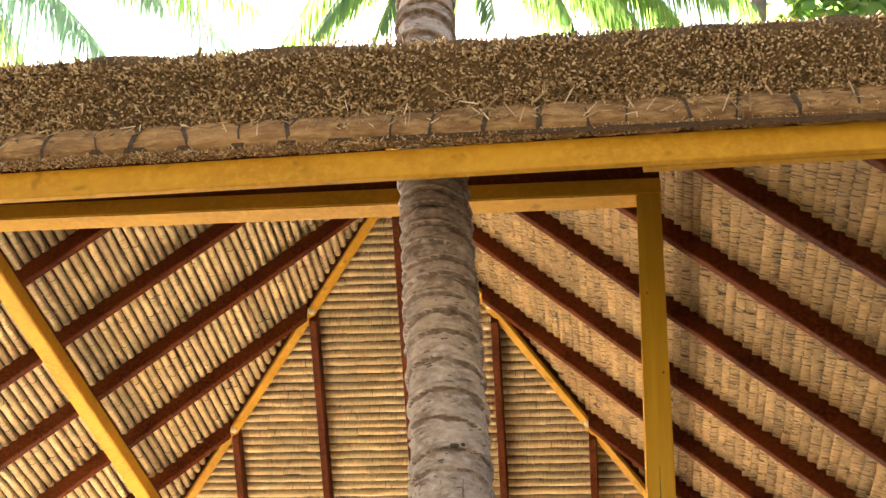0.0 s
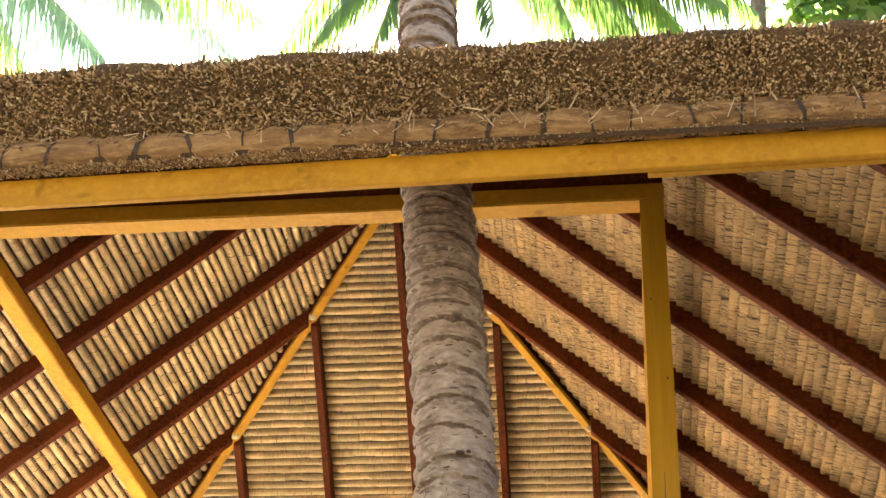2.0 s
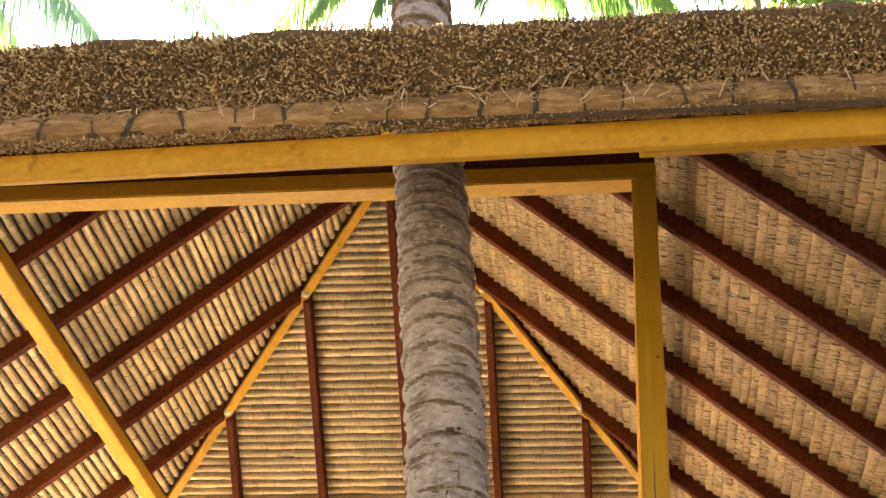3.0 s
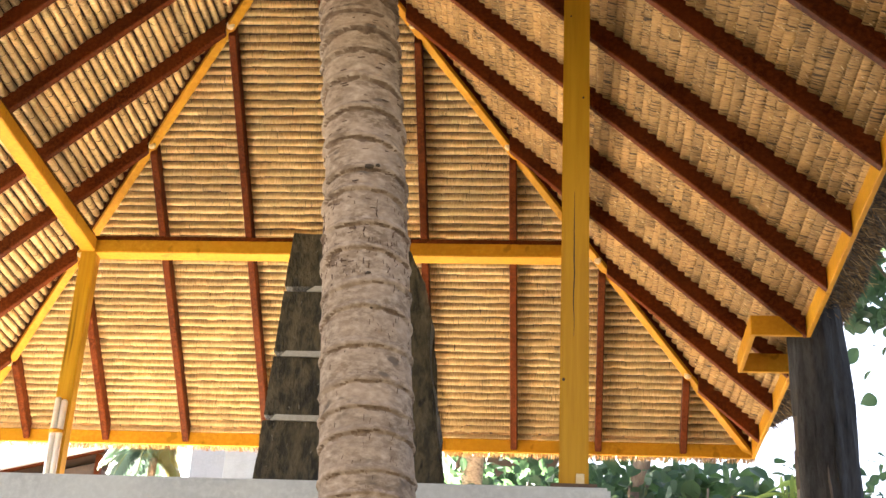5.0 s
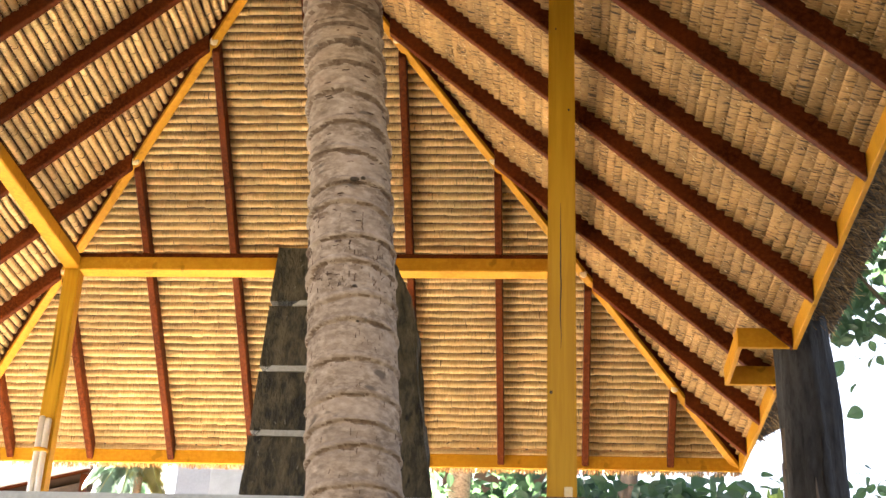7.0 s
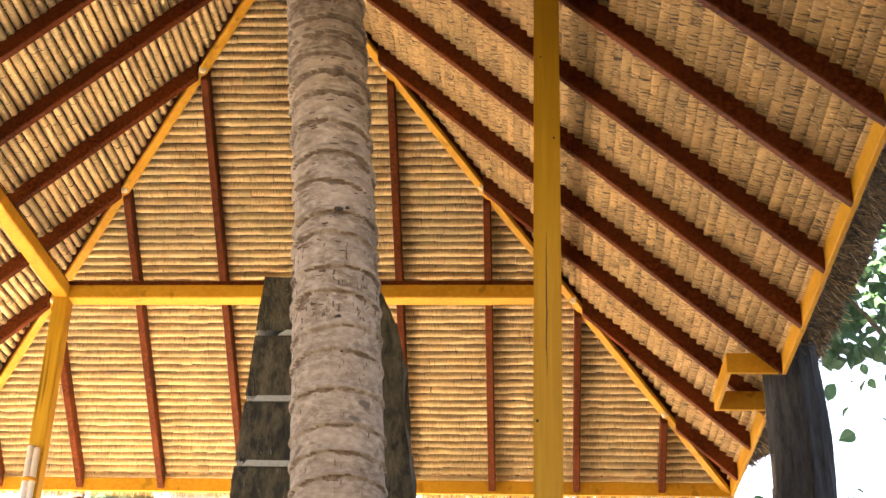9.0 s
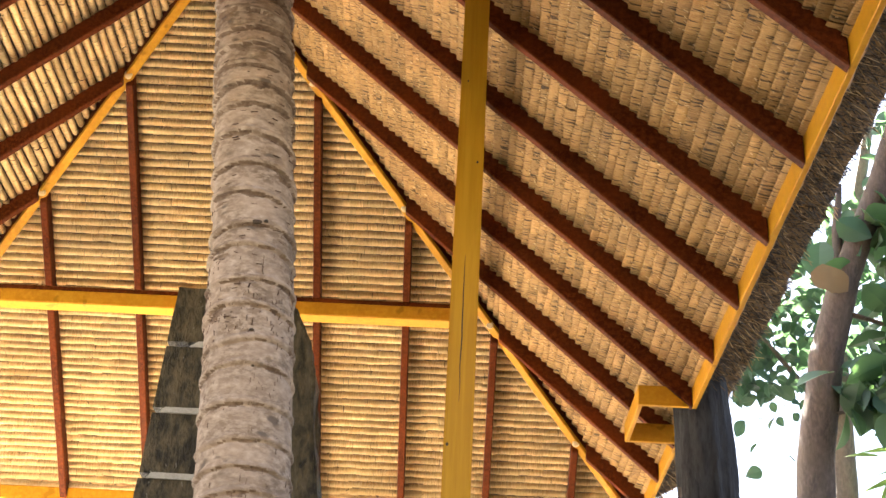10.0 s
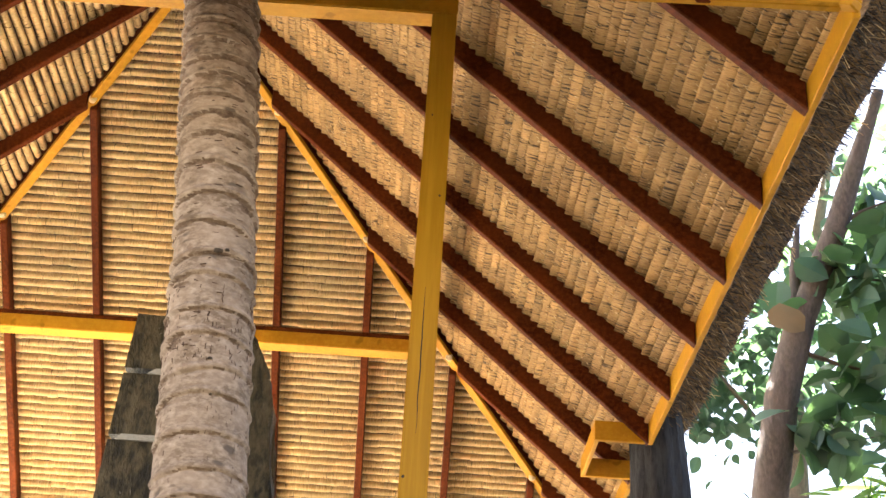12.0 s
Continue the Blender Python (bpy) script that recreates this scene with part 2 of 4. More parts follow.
def lathe(centres, radii, sides, wobble=None):
    """Rings of points round a centre line; wobble(ring, angle) scales the radius."""
    verts, faces = [], []
    for i, (c, r) in enumerate(zip(centres, radii)):
        for k in range(sides):
            a = 2 * math.pi * k / sides
            q = r * (wobble(i, a) if wobble else 1)
            verts.append((c[0] + q * math.cos(a), c[1] + q * math.sin(a), c[2]))
    for i in range(len(centres) - 1):
        for k in range(sides):
            k2 = (k + 1) % sides
            faces.append((i * sides + k, i * sides + k2, (i + 1) * sides + k2, (i + 1) * sides + k))
    faces.append(tuple(range(sides))[::-1])
    faces.append(tuple((len(centres) - 1) * sides + k for k in range(sides)))
    return verts, faces


def thing(name, label, category, group="", at=(0, 0, 0)):
    e = new(name)
    e.location = at
    e.empty_display_size = 0.1
    return tagged(e, label, category, group)


# ---- plan ----
ZB = 5.5          # underside of the ring beams
W, L = 3.232, 3.647  # inside the ring beams
B = 0.108         # posts and beams
OV = 1.413        # from the beams' inner line to the eave
RISE, Z0 = 0.899, ZB + 0.362  # slope; underside of the rafters over the inner line
ZE = ZB - 0.917   # lower edge of the eave boards
APEX = W / 2
NORM = math.sqrt(1 + RISE * RISE)
WALL_TOP = 2.91


def on_slope(face, s, u, h=0.0):
    """A point of a roof slope: s along the eave, u inwards from the beam's inner line, h above the rafters' underside."""
    ix, iy = {"far": (0, -1), "near": (0, 1), "right": (-1, 0), "left": (1, 0)}[face]
    base = {"far": (s, L), "near": (s, 0), "right": (0, s), "left": (-W, s)}[face]
    k = h / NORM
    return (base[0] + ix * (u - RISE * k), base[1] + iy * (u - RISE * k), Z0 + RISE * u + k)


def span(face, u):
    return (-W + u, -u) if face in ("far", "near") else (u, L - u)


# ---- ground, terrace, wall ----
def ground_sheet():
    n, half = 60, 1500.0
    t = [(abs(q) ** 3) * (1 if q > 0 else -1) * half for q in np.linspace(-1, 1, n)]
    verts = [(x, y, 0.0) for y in t for x in t]
    faces = [(j * n + i, j * n + i + 1, (j + 1) * n + i + 1, (j + 1) * n + i) for j in range(n - 1) for i in range(n - 1)]
    return tagged(mesh_ob("ground", verts, faces, M_GROUND), "dark volcanic sand in front of the wall", "ground", kind="structure")


ground_sheet()
# unseen wall, added behind the camera to block sky light near the horizon
tagged(part("wall_back", box((-17, -10.3, 0.002), (17, -10.0, 9.0), 0.02), M_UMBER), "unseen tall umber wall added behind the camera to block low sky light", "wall", kind="structure")
terrace = tagged(part("terrace", box((-9, 0.58, 0.002), (2.6, 7.5, 2.35), 0.02), M_FLOOR), "raised terrace of dark lava paving behind the wall", "terrace", kind="structure")
wall = tagged(part("wall_front", box((-9, -0.15, 0.002), (0.185, 0.58, WALL_TOP), 0.012, 2), M_CONC), "grey rendered garden wall carrying the pavilion posts", "wall", kind="structure")

# unseen reflectors: the first imitates a sun patch, the second lifts the far slope
tagged(part("path", box((-3.35, 2.6, 2.351), (-2.55, 7.49, 2.375), 0.004), M_BOUNCE), "unseen pale strip standing in for a sun patch that lights the roof", "path", kind="structure")
tagged(part("path", box((-2.548, 6.3, 2.351), (1.6, 6.85, 2.375), 0.004), M_BOUNCE), "unseen pale strip added to bounce light onto the far slope", "path", kind="structure")

tagged(part("planting_bed", box((2.602, 0.58, 0.002), (14, 16, 2.35), 0.02), M_SOIL), "dark planted soil bed beside the terrace", "garden bed", kind="structure")
tagged(part("planting_bed", box((-12, 7.502, 0.002), (2.6, 17.5, 2.35), 0.02), M_SOIL), "dark planted soil bed behind the terrace", "garden bed", kind="structure")

# ---- pavilion frame ----
pavilion = thing("pavilion", "open thatched pavilion with ochre posts and red-brown rafters", "pavilion", at=(0, 0, 0))
POST_X, POST_Y = (-W - B, 0.0), (-B, L - 0.132)
for px in POST_X:
    for py in POST_Y:
        foot = WALL_TOP if py < 0 else 2.352
        post = part("post", box((px, py, foot), (px + B, py + B, ZB + 0.004), 0.008, 2), M_POST, pavilion, "ochre painted square timber post")
        part("base_plate", box((px - 0.03, py - 0.03, foot + 0.001), (px + B + 0.03, py + B + 0.03, foot + 0.014), 0.003), M_DARKWOOD, post, "thin dark plate under the post")
BH = 0.095
for y0 in (-B, L - 0.132):
    part("beam", box((-W - B - 0.004, y0 + 0.002, ZB), (B + 0.004, y0 + (B - 0.002 if y0 < 0 else 0.134), ZB + BH), 0.006, 2), M_YELLOW, pavilion, "ochre painted ring beam")
    top = ZB + (0.27 if y0 < 0 else BH + 0.035)
    part("wall_plate", box((-W - B, y0 + 0.012, ZB + BH), (B, y0 + B - 0.02, top), 0.004), M_BROWN, pavilion, "red-brown plate on the ring beam")
for x0 in (-W - B, 0.0):
    part("beam", box((x0 + 0.002, 0.002, ZB + 0.003), (x0 + B - 0.002, L - 0.134, ZB + BH + 0.003), 0.006, 2), M_YELLOW, pavilion, "ochre painted ring beam")
    part("wall_plate", box((x0 + 0.03, -B + 0.04, ZB + BH + 0.004), (x0 + B - 0.02, L - 0.14, ZB + BH + 0.036), 0.004), M_BROWN, pavilion, "red-brown plate on the ring beam")

RW, RH, RD = 0.052, 0.088, 0.016


def rafter(face, s, u0=None):
    """A rafter with a plumb-cut tail, and the cleat that carries it on the beam."""
    u_low = -OV + FT + (-0.027 if face == "right" else 0.003) if u0 is None else u0
    u_high = min(s + W, -s) if face in ("far", "near") else min(s, L - s)
    u_high = min(u_high, APEX) - 0.03
    if u_high - u_low < 0.12:
        return
    bm = bmesh.new()
    vs = []
    for u in (u_low, u_high):
        for h in (-RD, RH):
            for q in (-RW / 2, RW / 2):
                vs.append(bm.verts.new(on_slope(face, s + q, u + RISE * h / NORM, h)))
    for f in ((0, 1, 3, 2), (4, 6, 7, 5), (0, 4, 5, 1), (2, 3, 7, 6), (0, 2, 6, 4), (1, 5, 7, 3)):
        bm.faces.new([vs[i] for i in f])
    bmesh.ops.recalc_face_normals(bm, faces=bm.faces[:])
    bmesh.ops.bevel(bm, geom=bm.edges[:], offset=0.006, segments=1, affect="EDGES")
    r = part("rafter", bm, M_BROWN, pavilion)
    if u_high > 0.05 and u_low < -0.3 and face in ("right", "near"):
        lo, hi = on_slope(face, s - RW * 0.42, -B + 0.02), on_slope(face, s + RW * 0.42, -0.03)
        lo3 = (min(lo[0], hi[0]), min(lo[1], hi[1]), ZB + BH + 0.034)
        hi3 = (max(lo[0], hi[0]), max(lo[1], hi[1]), Z0 - RISE * 0.055)
        part("cleat", box(lo3, hi3, 0.003), M_BROWN, r, "small brown block between rafter and beam")


FT, FH = 0.028, 0.125
for k in range(-3, 9):
    rafter("far", -2.854 + 0.628 * k)
    if k not in (3, ):
        rafter("near", -2.854 + 0.628 * k)
NOTCH_X, NOTCH_Y0, NOTCH_Y1 = 1.10, 2.60, 3.19
for k in range(-3, 7):
    y = 2.573 - 0.68 * k
    rafter("right", y, -NOTCH_X if NOTCH_Y0 + 0.05 < y < NOTCH_Y1 - 0.05 else None)
for k in range(-3, 8):
    rafter("left", 3.269 - 0.622 * k)

for sx, sy in ((0, 0), (0, 1), (1, 0), (1, 1)):
    cx, cy = (-W, 1) if sx else (0, -1), (L, -1) if sy else (0, 1)
    a = (cx[0] - cx[1] * OV, cy[0] - cy[1] * OV, Z0 - RISE * OV)
    b = (cx[0] + cx[1] * APEX, cy[0] + cy[1] * APEX, Z0 + RISE * APEX)
    hip = part("hip_rafter", stick(a, b, 0.062, 0.032, (0, 0, 1), 0.005), M_YELLOW, pavilion, "ochre painted underside of the hip rafter")
    lift = Vector((0, 0, 0.042))
    part("hip_web", stick(Vector(a) + lift, Vector(b) + lift, 0.056, 0.075, (0, 0, 1), 0.004), M_BROWN, hip, "red-brown upper part of the hip rafter")
part("ridge_beam", box((-APEX - 0.03, APEX, Z0 + RISE * APEX), (-APEX + 0.03, L - APEX, Z0 + RISE * APEX + 0.1)), M_YELLOW, pavilion)

# eave boards; the right one steps back round the tree
XE, YN, YF, XL = OV + 0.03, -OV, L + OV, -W - OV
part("eave_board", stick((XL, YN + FT / 2, ZE - 0.082), (XE, YN + FT / 2, ZE + 0.038), FT, FH, (0, 0, 1), 0.004), M_YELLOW, pavilion, "ochre painted eave board")
for name_lo, name_hi in (((XL, YF - FT, ZE), (XE, YF, ZE + 0.102)), ((XL, YN + FT, ZE), (XL + FT, YF - FT, ZE + FH)),
                         ((XE - FT, YN + FT, ZE), (XE, NOTCH_Y0, ZE + FH)), ((XE - FT, NOTCH_Y1, ZE), (XE, YF - FT, ZE + FH)),
                         ((NOTCH_X, NOTCH_Y0 - FT, ZE + 0.002), (XE - FT, NOTCH_Y0, ZE + FH)), ((NOTCH_X, NOTCH_Y1, ZE + 0.002), (XE - FT, NOTCH_Y1 + FT, ZE + FH)),
                         ((NOTCH_X, NOTCH_Y0, ZE + 0.002), (NOTCH_X + FT, NOTCH_Y1, ZE + FH))):
    part("eave_board", box(name_lo, name_hi, 0.004), M_YELLOW, pavilion, "ochre painted eave board")

part("eave_batten", stick((0.02, YN + FT + 0.018, ZE + 0.012), (XE - 0.06, YN + FT + 0.018, ZE + 0.040), 0.030, 0.02, (0, 0, 1), 0.003), M_YELLOW, pavilion, "ochre batten behind the eave board")

# ---- thatch ----
def thatch_body():
    """Rings round the roof from the eave's lower lip over the cut edge and up to the ridge."""
    prof = [(-0.004, 0.150), (0.004, 0.152), (0.03, 0.20), (0.06, 0.245), (0.105, 0.30), (0.15, 0.36), (0.19, 0.42), (0.19, 0.45), (0.14, 0.475), (0.05, 0.46)]
    u_top = OV + APEX - 0.05
    for k in range(1, 13):
        o = 0.05 - (u_top + 0.05) * k / 12
        prof.append((o, 0.46 + RISE * (0.05 - o)))
    step = 0.045
    x0, x1, y0, y1 = XL, XE, YN, YF

    def path(o, count):
        pts = []
        more = 1.95 if o > 0 else 1.0
        c = [(x0 - o, y0 - o), (x1 + o * more, y0 - o), (x1 + o * more, y1 + o), (x0 - o, y1 + o)]
        r = 0.10 if o > 0 else 0.0
        for k in range(4):
            a, b = Vector(c[k]), Vector(c[(k + 1) % 4])
            n = count[k]
            for i in range(n):
                f = i / n
                p = a.lerp(b, f)
                if r:
                    d0, d1 = (p - a).length, (b - p).length
                    e = max(0, 1 - d0 / r) ** 2 + max(0, 1 - d1 / r) ** 2
                    mid = Vector(((x0 + x1) / 2, (y0 + y1) / 2))
                    p = p + (mid - p).normalized() * e * r * 0.45
                pts.append(p)
        return pts

    count = [int((x1 - x0) / step), int((y1 - y0) / step), int((x1 - x0) / step), int((y1 - y0) / step)]
    verts, faces = [], []
    n = sum(count)
    for j, (o, dz) in enumerate(prof):
        ring = path(max(o, -(x1 - x0) / 2 + 0.02), count)
        for p in ring:
            q = Vector((p.x * 9, p.y * 9, dz * 12))
            amp = 0.022 if j > 1 else 0.004
            if j > 10:
                amp = 0.03
            d = noise.noise(q) * amp + noise.noise(q * 0.17) * amp * 1.1
            mid = Vector(((x0 + x1) / 2, (y0 + y1) / 2))
            out = (p - mid).normalized() * d
            verts.append((p.x + out.x, p.y + out.y, ZE + dz + d * 0.6))
    for j in range(len(prof) - 1):
        for k in range(n):
            k2 = (k + 1) % n
            faces.append((j * n + k, j * n + k2, (j + 1) * n + k2, (j + 1) * n + k))
    faces.append(tuple((len(prof) - 1) * n + k for k in range(n)))
    return mesh_ob("thatch", verts, faces, M_THATCH, pavilion, "thick weathered brown grass thatch with a rough cut edge", smooth=True)


thatch = thatch_body()

# plain inner lining behind the courses
for face in ("far", "near", "right", "left"):
    u0, u1 = -OV + 0.03, APEX
    a0, a1 = span(face, u0)
    b0, b1 = span(face, u1)
    q = [on_slope(face, a0, u0, 0.112), on_slope(face, a1, u0, 0.112), on_slope(face, b1, u1, 0.112), on_slope(face, b0, u1, 0.112)]
    q2 = [on_slope(face, a0, u0, 0.13), on_slope(face, a1, u0, 0.13), on_slope(face, b1, u1, 0.13), on_slope(face, b0, u1, 0.13)]
    mesh_ob("lining", q + q2, [(0, 1, 2, 3), (4, 5, 6, 7), (0, 1, 5, 4), (1, 2, 6, 5), (2, 3, 7, 6), (3, 0, 4, 7)], M_DEEP, thatch, "dark thatch seen between the reed courses")

SAW = ((0.0, 0.0), (0.03, 0.35), (0.35, 0.62), (0.72, 0.95), (0.93, 1.0), (1.02, 0.1))  # a flat bundle, thick towards the ridge
COURSE = 0.0425  # plan spacing of the reed courses


def course(face, u, s0, s1, width, rng, bulge=0.026):
    """One course of folded grass bundles: short lengths butted end to end, each a little proud, fat or twisted in its own way."""
    short = (0.10, 0.34) if face == "right" else (0.05, 0.19)
    loose = 0.0012 if face == "right" else 0.0022
    prof, verts, uvs, faces = 6, [], [], []
    ph = rng.uniform(0, 100)
    s = s0
    while s < s1 - 0.004:
        e = min(s1, s + rng.uniform(*short))
        lift, fat0 = rng.gauss(0, loose), rng.uniform(0.9, 1.1)
        tilt, slip = rng.uniform(-0.1, 0.2), rng.gauss(0, 0.0008 if face == "right" else 0.0009)
        n = max(1, int((e - s) / (0.05 if face == "right" else 0.025)))
        base = len(verts)
        for i in range(n + 1):
            q = s + (e - s) * i / n
            wob = noise.noise(Vector((q * 2.3, u * 31, ph))) * (0.004 if face == "right" else 0.0015) + slip
            fat = fat0 * (1 + (0.25 if face == "right" else 0.12) * noise.noise(Vector((q * 9, u * 17, ph + 5))) + (0.0 if face == "right" else 0.3 * noise.noise(Vector((q * 28, u * 17, ph)))))
            for k in range(prof):
                a = math.pi * k / (prof - 1)
                if face == "right":
                    du = (SAW[k][0] - 0.5) * width
                    hh = 0.108 + lift - SAW[k][1] * bulge * fat
                else:
                    du = -math.cos(a) * width * 0.5 * (0.97 + 0.06 * fat)
                    hh = 0.108 + lift - math.sin(a) * bulge * fat - tilt * du * 0.5
                verts.append(on_slope(face, q, u + du / NORM + wob, hh))
                uvs.append((q, u * NORM + du))
        for i in range(n):
            for k in range(prof - 1):
                p = base + i * prof + k
                faces.append((p, p + 1, p + prof + 1, p + prof))
        s = e
    mesh_ob("reed_course", verts, faces, M_WEAVE_DIM if face == "right" else M_REED, thatch, uv=uvs, smooth=True)


rng = random.Random(7)
for face in ("far", "left", "right"):
    u = -OV + 0.035
    tight = face == "right"
    while u < APEX - 0.04:
        wd = COURSE * (rng.uniform(0.96, 1.04) if not tight else rng.uniform(0.85, 1.2))
        a, b = span(face, u)
        wide, bulge = wd * NORM * (1.0 if tight else 0.82), 0.037 if tight else 0.033
        course(face, u + wd / 2, a, b, wide, rng, bulge)
        u += wd

# straw bundles under the cut edge, with ties
def eave_roll(a, b, out):
    a, b = Vector(a), Vector(b)
    d = (b - a).normalized()
    n = int((b - a).length / 0.03)
    verts, faces, sides = [], [], 10
    r = random.Random(3)
    ties = []
    s = 0.1
    while s < (b - a).length:
        ties.append(s)
        s += r.uniform(0.14, 0.21)
    for i in range(n + 1):
        s = (b - a).length * i / n
        near = min(abs(s - t) for t in ties)
        rad = 0.068 * (0.82 + 0.2 * min(1, near / 0.05)) * (1 + 0.10 * noise.noise(Vector((s * 4, out[0], out[1]))))
        c = a + d * s + Vector((0, 0, 0.012 * noise.noise(Vector((s * 1.7, 3.3, 0)))))
        for k in range(sides):
            t = 2 * math.pi * k / sides
            p = c + Vector(out) * rad * math.cos(t) * 0.9 + Vector((0, 0, 1)) * rad * math.sin(t)
            verts.append(p)
    for i in range(n):
        for k in range(sides):
            k2 = (k + 1) % sides
            faces.append((i * sides + k, i * sides + k2, (i + 1) * sides + k2, (i + 1) * sides + k))
    roll = mesh_ob("eave_roll", verts, faces, M_ROLL, thatch, "tied roll of straw along the eave", smooth=True)
    for t in ties:
        vs, fs = [], []
        lean, half = r.uniform(-0.03, 0.03), r.uniform(0.003, 0.010)
        for e, q in enumerate((-half, half)):
            for k in range(sides):
                w = 2 * math.pi * k / sides
                rad = 0.0604
                vs.append(a + d * (t + q + lean * math.sin(w)) + Vector(out) * rad * math.cos(w) * 0.92 + Vector((0, 0, 1)) * rad * math.sin(w))
        fs = [(k, (k + 1) % sides, sides + (k + 1) % sides, sides + k) for k in range(sides)]
        mesh_ob("tie", vs, fs, M_TIE, thatch, "dark twine tie")


zr = ZE + FH + 0.066
eave_roll((XL, YN - 0.022, zr - 0.05), (XE, YN - 0.022, zr + 0.022), (0, -1, 0))
eave_roll((XE + 0.022, YN, zr), (XE + 0.022, NOTCH_Y0, zr), (1, 0, 0))
eave_roll((XE + 0.022, NOTCH_Y1, zr), (XE + 0.022, YF, zr), (1, 0, 0))
eave_roll((XE, YF + 0.022, zr), (XL, YF + 0.022, zr), (0, 1, 0))


def straws(name, count, place, material, parent, label, size=(0.015, 0.05), thick=0.0022):
    r = random.Random(11)
    verts, faces = [], []
    for _ in range(count):
        p, d = place(r)
        d = d.normalized()
        s = d.cross(Vector((r.uniform(-1, 1), r.uniform(-1, 1), r.uniform(-1, 1)))).normalized()
        t = d.cross(s)
        ln, th = r.uniform(*size), thick * r.uniform(0.6, 1.5)
        i = len(verts)
        for e in (0, 1):
            c = p + d * ln * e
            for k in range(3):
                a = 2.094 * k
                verts.append(c + (s * math.cos(a) + t * math.sin(a)) * th)
        faces += [(i, i + 1, i + 4, i + 3), (i + 1, i + 2, i + 5, i + 4), (i + 2, i, i + 3, i + 5), (i + 3, i + 4, i + 5)]
    ob = mesh_ob(name, verts, faces, material, parent, label)
    ob["kind"] = "stuff"
    return ob


def cut_near(r):
    f, x = r.random(), r.uniform(XL + 0.9, XE + 0.2)
    while noise.noise(Vector((x * 1.7, f * 1.3, 4.0))) + 0.6 * noise.noise(Vector((x * 5.0, f * 2.5, 9.0))) < r.uniform(-0.75, 0.15):
        f, x = r.random(), r.uniform(XL + 0.9, XE + 0.2)
    o, z = 0.03 + 0.155 * f, ZE + 0.205 + 0.22 * f
    if r.random() < 0.12:
        o, z = 0.17 + r.uniform(-0.06, 0.02), ZE + 0.445
    return Vector((x, YN - o + 0.012, z)), Vector((r.gauss(0, 0.75), -1.0, -0.35 + r.gauss(0, 0.75)))


def cut_right(r):
    f = r.random()
    y = r.uniform(YN - 0.1, YF)
    o, z = 1.95 * (0.03 + 0.155 * f), ZE + 0.205 + 0.22 * f
    return Vector((XE + o - 0.015, y, z)), Vector((1.0, r.gauss(0, 0.6), -0.6 + r.gauss(0, 0.6)))


def stray(r):
    x = r.uniform(XL + 1.0, XE)
    return Vector((x, YN - 0.10, ZE + 0.25 + r.uniform(-0.06, 0.12))), Vector((r.gauss(0, 0.6), -0.35, -1.0 + r.gauss(0, 0.4)))


def far_fringe(r):
    x = r.uniform(XL, XE)
    return Vector((x, YF + 0.02, ZE + 0.04)), Vector((r.gauss(0, 0.3), 0.3, -1.0))


def under_side(r):
    face = r.choice(("far", "left", "right", "right", "right"))
    u = r.uniform(-OV + 0.06, APEX - 0.1)
    a, b = span(face, u)
    sx = r.uniform(a, b)
    p = Vector(on_slope(face, sx, u, r.uniform(0.080, 0.092)))
    q = Vector(on_slope(face, sx + r.gauss(0, 0.3), u + r.choice((-1, 1)) * 0.55, 0.075 + r.gauss(0, 0.05)))
    return p, q - p


def rim_near(r):
    x, o = r.uniform(XL + 0.9, XE + 0.15), r.uniform(0.06, 0.19)
    z = 0.452 + 0.02 * min(1.0, (0.19 - o) / 0.05) + RISE * max(0.0, 0.05 - o) * 0.9
    return Vector((x, YN - o, ZE + z - 0.006)), Vector((r.gauss(0, 0.7), -0.8 + r.gauss(0, 0.4), 0.15 + r.gauss(0, 0.45)))


def lip_near(r):
    x = r.uniform(XL + 0.9, XE + 0.05)
    return Vector((x, YN - r.uniform(0.0, 0.05), ZE + FH + 0.0198 * x + 0.012 + r.uniform(-0.004, 0.010))), Vector((r.gauss(0, 0.9), -1.0, r.gauss(-0.2, 0.5)))


def roll_cover(r):
    x = r.uniform(XL + 0.9, XE + 0.05)
    return Vector((x, YN - r.uniform(0.062, 0.08), ZE + FH + r.uniform(0.05, 0.10))), Vector((r.gauss(0, 1.0), -0.4, r.gauss(-0.6, 0.5)))


straws("loose_grass", 52000, under_side, M_STRAW, thatch, "short loose grass ends between the courses", (0.010, 0.034), 0.0018)
def hair_right(r):
    f = r.random()
    y = r.uniform(YN - 0.1, YF)
    o, z = 1.95 * (0.03 + 0.16 * f), ZE + 0.205 + 0.22 * f
    return Vector((XE + o - 0.01, y, z)), Vector((1.0, r.gauss(0, 0.8), -0.9 + r.gauss(0, 0.6)))


straws("stray_straw", 900, hair_right, M_STRAW, thatch, "loose straws hanging from the eave edge", (0.04, 0.11), 0.0016)
straws("lip_straw", 9000, lip_near, M_STRAW, thatch, "dark straw ends on the eave board", (0.006, 0.018), 0.0021)
straws("roll_straw", 500, roll_cover, M_STRAW, thatch, "straw hanging over the roll", (0.02, 0.06), 0.0017)
straws("cut_straw", 52000, cut_near, M_STRAW, thatch, "bristling cut straw ends", (0.010, 0.046), 0.0034)
straws("rim_straw", 7000, rim_near, M_STRAW, thatch, "fuzzy straw along the rim of the cut edge", (0.008, 0.024), 0.0018)
straws("hanging_straw", 7000, cut_right, M_STRAWD, thatch, "dark grey-brown straw of the eave edge", (0.02, 0.07), 0.0020)
